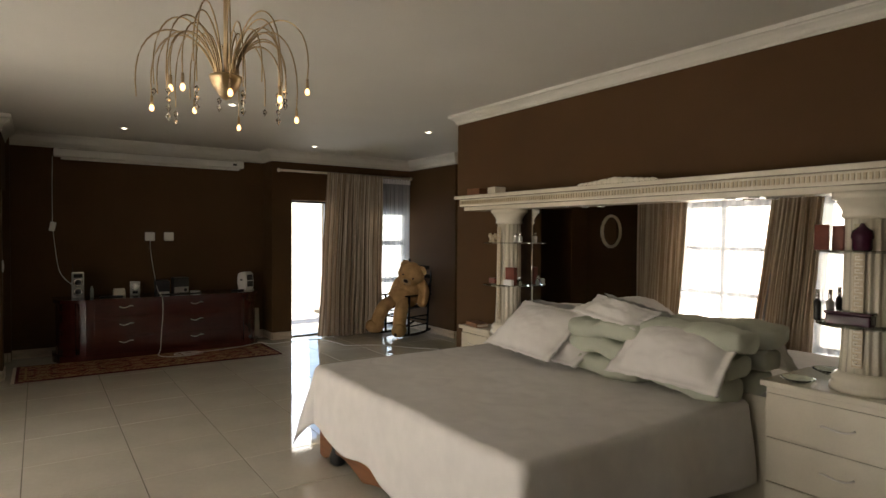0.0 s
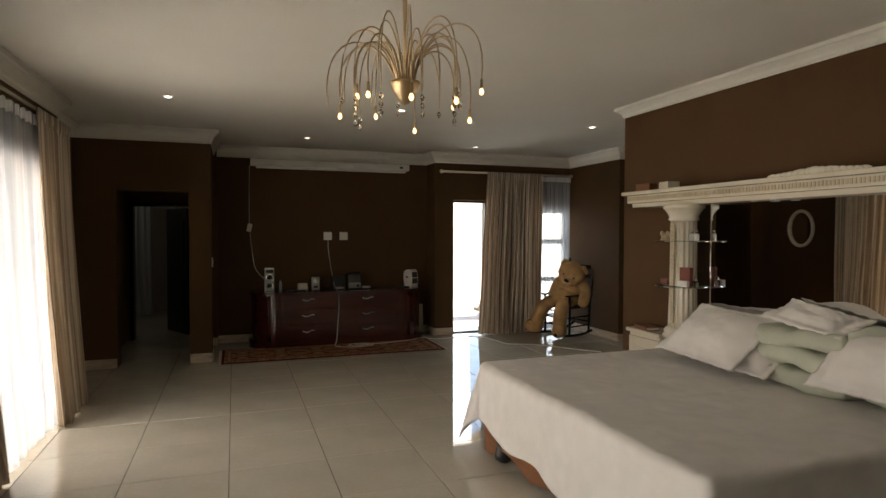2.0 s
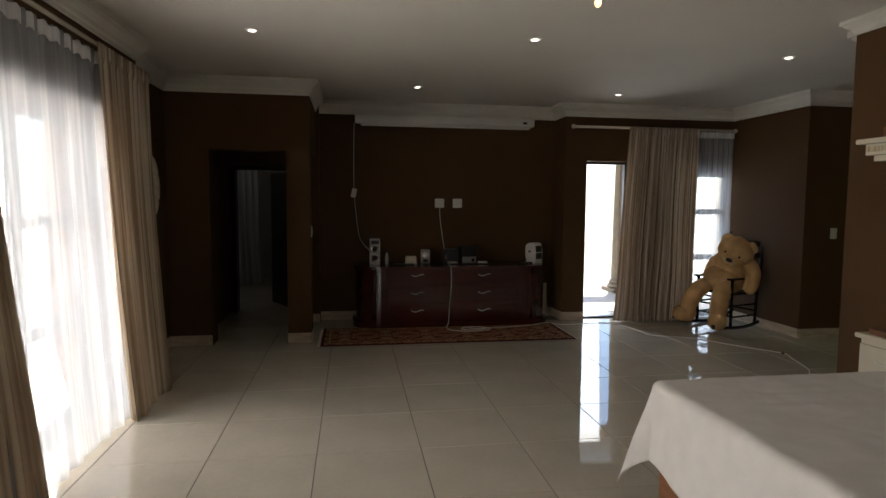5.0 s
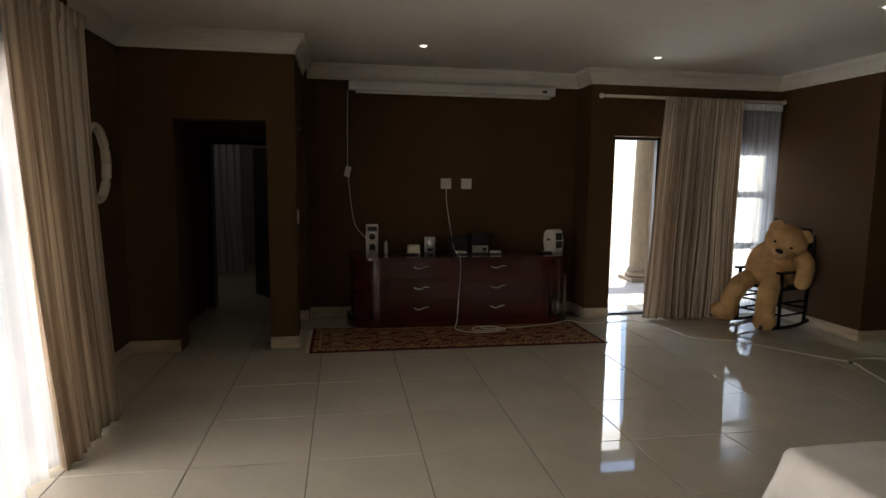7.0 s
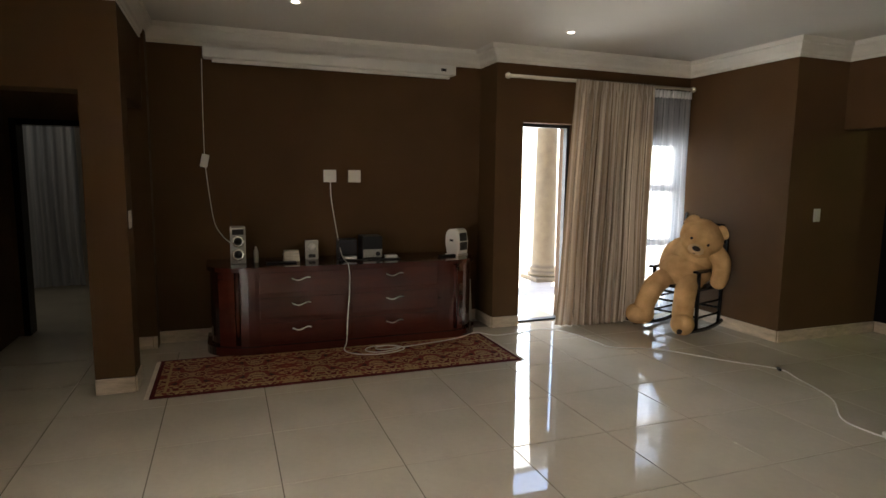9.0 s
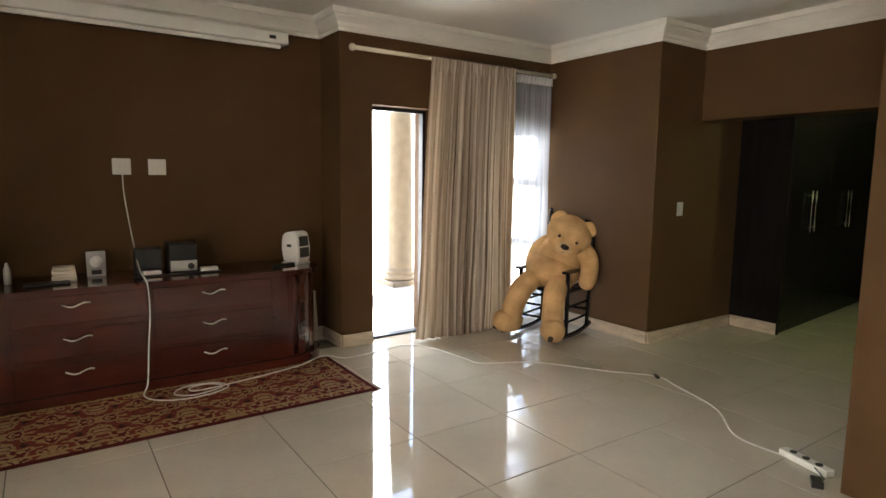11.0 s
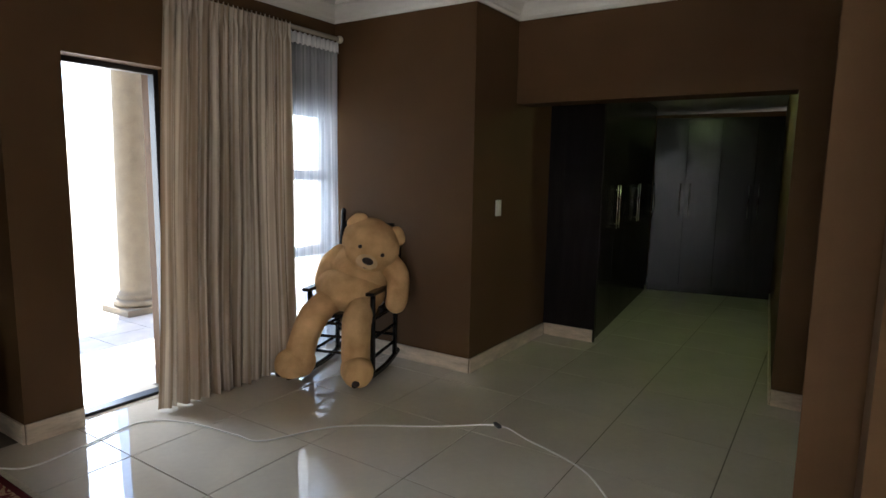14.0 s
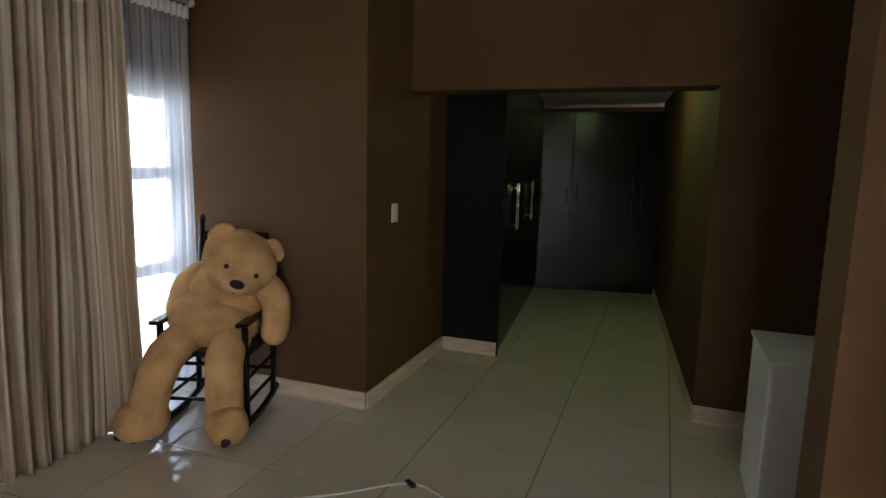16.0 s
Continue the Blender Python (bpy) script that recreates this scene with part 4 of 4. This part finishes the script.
# ---- on the chest wall ----
o = thing("projector_screen", (1.52, 9.25, 2.42), "white rolled-up projector screen case under the cornice", "projector screen")
Build().box(-1.10, 1.10, -0.06, 0.06, -0.04, 0.05, 0.012).done("case", WHITE, o)
Build().box(-1.03, 1.04, -0.05, -0.025, -0.075, -0.045, 0.006).done("bar", WHITE, o)
Build().box(0.95, 1.0, -0.064, -0.06, -0.01, 0.015).done("switch", DARK, o)
for bx0 in (-1.06, 1.06):
    Build().box(bx0 - 0.02, bx0 + 0.02, 0.055, 0.08, -0.03, 0.07).done("bracket", WHITE, o)
for x, has in ((1.455, True), (1.68, False)):
    o = thing("wall_plate", (x, CY, 1.435), "square white wall plate" + (" with a plugged cable" if has else ""), "wall socket", 0, "wall plates over the chest")
    Build().box(-0.058, 0.058, -0.012, 0, -0.056, 0.056, 0.006).done("plate", WHITE, o)
    Build().box(-0.02, 0.02, -0.03 if has else -0.016, -0.012, -0.035 if has else -0.012, 0.012, 0.004).done("plug" if has else "switch", WHITE, o)


def cable(name, pts, r, label, material=WHITE):
    return tagged(Build().tube(spline(pts), r, 7).done(name, material, None, True), label, "cable")


cable("power_cable", [(1.455, 9.30, 1.40), (1.46, 9.27, 1.2), (1.49, 9.0, 0.78), (1.50, 8.71, 0.70), (1.505, 8.70, 0.5), (1.49, 8.70, 0.3), (1.47, 8.66, 0.08), (1.44, 8.58, 0.02), (1.55, 8.45, 0.016), (1.75, 8.42, 0.016), (1.92, 8.5, 0.016), (1.86, 8.62, 0.016), (1.68, 8.64, 0.016), (1.60, 8.53, 0.02), (1.70, 8.44, 0.024), (1.88, 8.5, 0.024), (1.82, 8.6, 0.024), (1.70, 8.58, 0.024), (1.74, 8.5, 0.026), (2.1, 8.58, 0.016), (2.45, 8.66, 0.016), (2.70, 8.80, 0.012), (2.84, 8.68, 0.006), (3.1, 8.70, 0.006), (3.39, 8.74, 0.006), (3.54, 8.55, 0.006), (3.6, 8.2, 0.006), (3.64, 8.02, 0.006), (3.99, 7.83, 0.006), (4.3, 7.4, 0.006), (4.51, 7.13, 0.006), (4.45, 6.92, 0.006), (4.31, 6.56, 0.006), (4.05, 6.3, 0.006), (4.02, 6.1, 0.006), (4.02, 6.0, 0.015)], 0.0045, "long white extension cable coiled on the rug")
o = thing("power_strip", (4.02, 5.92, 0.0), "white multi-way power strip on the floor", "power strip", 75)
Build().box(-0.13, 0.13, -0.028, 0.028, 0.001, 0.036, 0.006).done("case", WHITE, o)
for k in range(3):
    Build().lathe([(0.017, 0.036), (0.017, 0.04), (0.013, 0.038)], (-0.07 + 0.07 * k, 0, 0), 16).done("socket", DARK, o)
o = thing("power_adapter", (3.86, 5.80, 0.0), "black power adapter beside the strip", "adapter", 30)
Build().box(-0.04, 0.04, -0.025, 0.025, 0.0, 0.03, 0.006).done("case", DARK, o)
cable("adapter_cord", [(3.97, 5.86, 0.03), (3.93, 5.80, 0.012), (3.90, 5.80, 0.012)], 0.003, "short black adapter cord on the floor", DARK)
o = thing("cable_joint", (4.505, 7.125, 0.0), "black tape joint on the floor cable", "cable joint", 60)
Build().box(-0.03, 0.03, -0.012, 0.012, 0.0, 0.018, 0.005).done("tape", DARK, o)
cable("screen_cable", [(0.41, 9.30, 2.38), (0.405, 9.31, 2.0), (0.405, 9.31, 1.62), (0.41, 9.31, 1.5), (0.44, 9.30, 1.2), (0.47, 9.28, 1.02), (0.53, 9.2, 0.92), (0.6, 9.13, 0.86)], 0.0034, "thin white cable down the wall")
o = thing("screen_switch", (0.405, 9.305, 1.55), "white hanging cable switch", "switch")
Build().box(-0.03, 0.03, -0.014, 0.014, -0.055, 0.055, 0.008).done("case", WHITE, o, m=pose(0, 0, 0, 0, 12, 0))


def light_switch(at, turn, label):
    o = thing("light_switch", at, label, "light switch", turn, "light switches")
    Build().box(-0.038, 0.038, -0.01, 0, -0.058, 0.058, 0.004).done("plate", WHITE, o)
    Build().box(-0.014, 0.014, -0.015, -0.01, -0.028, 0.028, 0.003).done("rocker", WHITE, o)


light_switch((5.51, NY, 1.14), 0, "white vertical light switch on the brown wall")
light_switch((-0.035, 8.24, 1.14), 90, "white vertical light switch on the pier")

rug = slab("rug", -1.335, 1.335, -0.405, 0.405, 0.001, 0.011, RUG, None, 0.003)
rug.matrix_basis = pose(1.395, 8.365, 0.0)
tagged(rug, "red and gold patterned oriental runner rug", "rug")

b = Build()
for s in (-1, 1):
    for k in range(54):
        y = -0.40 + 0.8 * k / 53
        b.tube([(s * 1.334, y, 0.007), (s * 1.35, y + random.uniform(-0.004, 0.004), 0.005), (s * 1.366, y + random.uniform(-0.008, 0.008), 0.003)], 0.003, 4)
tagged(b.done("fringe", PAPER, rug), kind="stuff")

o = thing("oval_mirror", (RX, 7.60, 1.56), "oval wall mirror in a pale carved frame", "mirror")
b = Build()
ring = [(0.025, 0.20 * math.cos(a), 0.265 * math.sin(a)) for a in (2 * math.pi * k / 48 for k in range(49))]
b.tube(ring, 0.026, 10)
b.done("frame", CREAM, o, True)
Build().lathe([(1.0, 0.0), (0.99, 0.008)], seg=48, m=pose(0.008, 0, 0, 90, 0, 90) @ Matrix.Diagonal((0.195, 0.26, 1, 1))).done("glass", MIRROR, o)

o = thing("white_cabinet", (5.0, 5.40, 0), "small plain white cabinet behind the wall end", "cabinet")
Build().box(-0.22, 0.26, -0.3, 0.3, 0.0, 0.69, 0.008).done("body", WHITE, o)
Build().box(-0.235, 0.27, -0.31, 0.31, 0.691, 0.71, 0.006).done("top", WHITE, o)


# ---- rocking chair and bear ----
CH = (4.81, 8.45, 0.0)
chair = thing("rocking_chair", CH, "black painted wooden rocking chair with a cushion", "chair", -72)
for s in (-1, 1):
    x = 0.23 * s
    Build().tube([(x, -0.52 + 0.98 * t, 0.022 + 0.085 * (2 * t - 1.0) ** 2 * (1.25 if t > 0.5 else 0.5)) for t in (k / 20 for k in range(21))], 0.02, 8).done("rocker", BLACKW, chair, True)
    Build().tube([(x, -0.22, 0.035), (x, -0.22, 0.58)], 0.018, 10).done("front_leg", BLACKW, chair, True)
    Build().tube([(x, 0.20, 0.05), (x, 0.22, 0.45), (x, 0.32, 1.06)], 0.018, 10).done("back_post", BLACKW, chair, True)
    Build().ball((x, 0.325, 1.08), (0.02, 0.02, 0.03), seg=12).done("finial", BLACKW, chair, True)
    Build().box(x - 0.03, x + 0.03, -0.28, 0.26, 0.578, 0.602, 0.008).done("armrest", BLACKW, chair)
    for z in (0.15, 0.28):
        Build().tube([(x, -0.22, z), (x, 0.2, z)], 0.011, 8).done("stretcher", BLACKW, chair, True)
for z in (0.16, 0.27, 0.36):
    Build().tube([(-0.23, -0.22, z), (0.23, -0.22, z)], 0.011, 8).done("stretcher", BLACKW, chair, True)
Build().tube([(-0.23, 0.2, 0.2), (0.23, 0.2, 0.2)], 0.011, 8).done("stretcher", BLACKW, chair, True)
Build().box(-0.25, 0.25, -0.25, 0.23, 0.405, 0.435, 0.01).done("seat", BLACKW, chair)
for z in (0.55, 0.7, 0.85, 0.98):
    q = 0.22 + (z - 0.45) * 0.164
    Build().box(-0.22, 0.22, q - 0.008, q + 0.008, z - 0.03, z + 0.03, 0.004).done("slat", BLACKW, chair)
cu = Build().ball((0, -0.02, 0.475), (0.22, 0.2, 0.038), seg=20).done("cushion", SHEET, chair, True)

bear = thing("teddy_bear", CH, "large tan plush teddy bear slumped in the rocking chair", "soft toy", -65)


def fluffy(name, balls, material=PLUSH):
    b = Build()
    for at, rad, turn in balls:
        b.ball(at, rad, turn, 36, 0.012)
    return b.done(name, material, bear, True)


fluffy("body", [((0.05, 0.0, 0.70), (0.205, 0.17, 0.21), (-10, 14, 0)), ((-0.01, -0.06, 0.565), (0.245, 0.205, 0.155), (0, 10, 0)), ((-0.09, 0.04, 0.72), (0.13, 0.12, 0.13), (0, 0, 0))])
HD = (0.155, -0.12, 0.905)
HM = Matrix.Translation(HD) @ pose(0, 0, 0, 0, 0, 20) @ pose(0, 0, 0, 0, 22, 0) @ pose(0, 0, 0, 18, 0, 0) @ Matrix.Diagonal((0.92, 0.92, 0.94, 1))


def on_head(name, balls, material=PLUSH, rough=0.012, seg=36):
    b = Build()
    for at, rad, turn in balls:
        b.ball(at, rad, turn, seg, rough)
    return b.done(name, material, bear, True, HM)


on_head("head", [((0, 0, 0), (0.215, 0.185, 0.18), (0, 0, 0)), ((0, -0.08, -0.06), (0.17, 0.125, 0.11), (0, 0, 0))])
on_head("ear", [((-0.155, 0.02, 0.115), (0.075, 0.032, 0.055), (0, -42, 0))])
on_head("ear", [((0.155, 0.02, 0.115), (0.075, 0.032, 0.055), (0, 42, 0))])
on_head("muzzle", [((0, -0.165, -0.065), (0.085, 0.068, 0.062), (0, 0, 0))], PAWS, 0.006)
on_head("nose", [((0, -0.225, -0.04), (0.042, 0.022, 0.026), (0, 0, 0))], NOSE, 0, 16)
for dx in (-0.085, 0.085):
    on_head("eye", [((dx, -0.172, 0.02), (0.015, 0.012, 0.015), (0, 0, 0))], NOSE, 0, 12)
smile = Build().tube([(0.06 * math.sin(a), -0.228 + 0.03 * abs(math.sin(a)), -0.075 - 0.02 * math.cos(a)) for a in (-1.2 + 0.24 * k for k in range(11))], 0.003, 6)
smile.done("mouth", NOSE, bear, True, HM)


def limb(name, pts, radii, material=PLUSH):
    b = Build()
    p = spline(pts, 6)
    n = len(p)
    rows = []
    for i, q in enumerate(p):
        t = i / (n - 1) * (len(radii) - 1)
        k = min(int(t), len(radii) - 2)
        r = radii[k] + (radii[k + 1] - radii[k]) * (t - k)
        b.ball(q, (r, r, r), (0, 0, 0), 20, 0.008)
    o = b.done(name, material, bear, True)
    m = o.modifiers.new("one_skin", "REMESH")
    m.mode, m.voxel_size = "VOXEL", 0.018
    m.use_smooth_shade = True
    s = o.modifiers.new("soft", "SMOOTH")
    s.iterations = 4
    return o


limb("leg", [(-0.12, -0.12, 0.51), (-0.18, -0.29, 0.44), (-0.225, -0.39, 0.29), (-0.245, -0.43, 0.17)], [0.10, 0.10, 0.096, 0.098])
limb("foot", [(-0.245, -0.42, 0.155), (-0.29, -0.47, 0.15)], [0.11, 0.10])
limb("leg", [(0.11, -0.14, 0.49), (0.11, -0.30, 0.41), (0.12, -0.36, 0.26), (0.13, -0.39, 0.13)], [0.10, 0.10, 0.096, 0.096])
limb("foot", [(0.13, -0.39, 0.118), (0.165, -0.46, 0.118)], [0.108, 0.10])
limb("arm", [(0.20, -0.02, 0.80), (0.31, -0.04, 0.70), (0.33, -0.06, 0.58), (0.32, -0.08, 0.50)], [0.09, 0.085, 0.08, 0.08])
limb("arm", [(-0.11, 0.04, 0.79), (-0.175, 0.01, 0.73), (-0.20, -0.04, 0.62)], [0.085, 0.08, 0.075])
for fx, fy, fz in ((-0.335, -0.535, 0.10), (0.175, -0.55, 0.075)):
    Build().ball((fx, fy, fz), (0.026, 0.012, 0.02), seg=14).done("sole_patch", NOSE, bear, True)


# ---- things on the headboard ----
def bottle(at, r, h, material, label):
    o = thing("bottle", at, label, "bottle", 0, "toiletries on the glass shelves")
    Build().lathe([(r * 0.9, 0), (r, 0.004), (r, h * 0.62), (r * 0.45, h * 0.7)], seg=18).done("body", material, o, True)
    Build().lathe([(r * 0.5, h * 0.7), (r * 0.55, h * 0.72), (r * 0.55, h), (r * 0.4, h + 0.002)], seg=16).done("cap", CHROME, o, True)


def carton(at, size, material, label, turn=0, name="carton"):
    o = thing(name, at, label, "box", turn, "boxes on the headboard")
    w, d, h = size
    Build().box(-w / 2, w / 2, -d / 2, d / 2, 0, h, 0.003).done("box", material, o)


for cy in (4.56, 2.03):
    f = 1 if cy > 3 else 0
    S1, S2 = 1.0885, 1.4285
    if f:
        carton((3.38, cy - 0.06, S1), (0.04, 0.15, 0.14), RED, "red and orange perfume box", 8)
        carton((3.33, cy - 0.12, S1), (0.03, 0.09, 0.045), WHITE, "small white box on a glass shelf", 5)
        carton((3.40, cy + 0.14, S1), (0.05, 0.10, 0.04), RED, "flat red and white box", -10)
        bottle((3.42, cy + 0.06, S1), 0.014, 0.08, BRASS, "small golden perfume bottle")
        bottle((3.40, cy - 0.17, S1), 0.02, 0.07, GLASS, "clear glass perfume bottle")
        bottle((3.42, cy - 0.10, S2), 0.018, 0.075, WHITE, "small white jar with a metal cap")
        bottle((3.42, cy - 0.15, S2), 0.018, 0.075, WHITE, "small white jar with a metal cap")
        o = thing("ornament", (3.36, cy + 0.11, S2), "small dark gilded ornament", "ornament")
        b = Build()
        for k in range(7):
            b.ball((0.025 * math.cos(k * 1.3), 0.03 * math.sin(k * 1.3), 0.03 + 0.012 * (k % 3)), (0.016, 0.016, 0.02), seg=10)
        b.lathe([(0.04, 0), (0.035, 0.012), (0.012, 0.025)], seg=16).done("figure", GOLD, o, True)
    else:
        carton((3.36, cy + 0.17, S2), (0.03, 0.06, 0.12), RED, "red folded card box upright", 20)
        carton((3.40, cy + 0.11, S2), (0.03, 0.05, 0.115), RED, "red perfume carton on a glass shelf", -8)
        bottle((3.42, cy + 0.2, S2), 0.015, 0.10, WHITE, "slim pale bottle with metal cap")
        o = thing("perfume_bottle", (3.33, cy - 0.01, S2), "plum glass perfume bottle with a carved stopper", "bottle")
        Build().lathe([(0.035, 0), (0.04, 0.01), (0.04, 0.05), (0.045, 0.06), (0.04, 0.09), (0.015, 0.11), (0.008, 0.125)], seg=12).done("body", PLUM, o, True)
        carton((3.34, cy - 0.13, S2), (0.05, 0.06, 0.08), RED, "small orange box on a glass shelf", 10)
        bottle((3.38, cy + 0.19, S1), 0.016, 0.145, DARK, "black and silver spray can")
        bottle((3.38, cy + 0.135, S1), 0.017, 0.15, SILVER, "silver spray can with a black cap")
        o = thing("jewel_box", (3.34, cy + 0.03, S1), "dark carved jewel box", "box")
        Build().box(-0.05, 0.05, -0.09, 0.09, 0, 0.045, 0.006).done("box", PLUM, o)
        Build().box(-0.054, 0.054, -0.095, 0.095, 0.046, 0.062, 0.006).done("lid", PLUM, o)
o = thing("book", (3.44, 4.98, 0.686), "brown bound book on the nightstand", "book", 80)
Build().box(-0.1, 0.1, -0.06, 0.06, 0, 0.006).box(-0.1, 0.1, -0.06, 0.06, 0.026, 0.032).box(-0.1, 0.1, 0.054, 0.06, 0.006, 0.026).done("cover", TANB, o)
Build().box(-0.095, 0.095, -0.055, 0.053, 0.0065, 0.0255).done("pages", PAPER, o)
carton((3.44, 5.0, 1.831), (0.10, 0.14, 0.06), TANB, "flat dark box on the top shelf", 12)
carton((3.43, 4.72, 1.831), (0.10, 0.13, 0.055), PAPER, "pale flat box on the top shelf", -10)
o = thing("glass_dish", (3.33, 2.28, 0.776), "small round glass dish", "dish")
Build().lathe([(0.04, 0), (0.075, 0.02), (0.078, 0.024), (0.07, 0.022), (0.035, 0.006)], seg=28).done("dish", GLASS, o, True)


# ---- floor pieces ----
floor = setting(slab("floor", -1.65, 10.3, -2.85, 9.26, -0.12, -0.003, GROUT), "large glossy cream porcelain floor tiles with dark joints")
setting(slab("floor_far_room", -2.6, 0.9, 9.02, 13.6, -0.1, -0.0005, TILE), "pale floor of the far room")
TX, TY, TS = 0.17, 4.817, 0.6
tm = bpy.data.meshes.new("tile")
tb = bmesh.new()
bmesh.ops.create_cube(tb, size=1, matrix=Matrix.Diagonal((TS - 0.005, TS - 0.005, 0.01, 1)))
bmesh.ops.bevel(tb, geom=[e for e in tb.edges if all(v.co.z > 0 for v in e.verts)], offset=0.0015, segments=1, affect="EDGES")
tb.to_mesh(tm)
tb.free()
tm.materials.append(TILE)
for i in range(-3, 18):
    for j in range(-13, 8):
        x, y = TX + TS * (i + 0.5), TY + TS * (j + 0.5)
        if x > 5.9 and (y < 5.6 or y > 8.0) or x > 9.9 or (x > 3.9 and y < 3.4) or (y > 9.3 and not 3.2 < x < 3.8):
            continue
        t = new("tile", tm)
        t.parent = floor
        t.location = (x, y, -0.005 + random.uniform(-0.0004, 0.0004))
        t.rotation_euler = (random.uniform(-0.0012, 0.0012), random.uniform(-0.0012, 0.0012), 0)
b = Build()
for i in range(20):
    for j in range(9):
        x, y = -0.4 + 0.45 * i, 9.3 + 0.45 * j
        b.box(x, x + 0.444, y, y + 0.444, -0.031, -0.022)
tagged(b.done("tile", PAVE, terrace), kind="stuff")
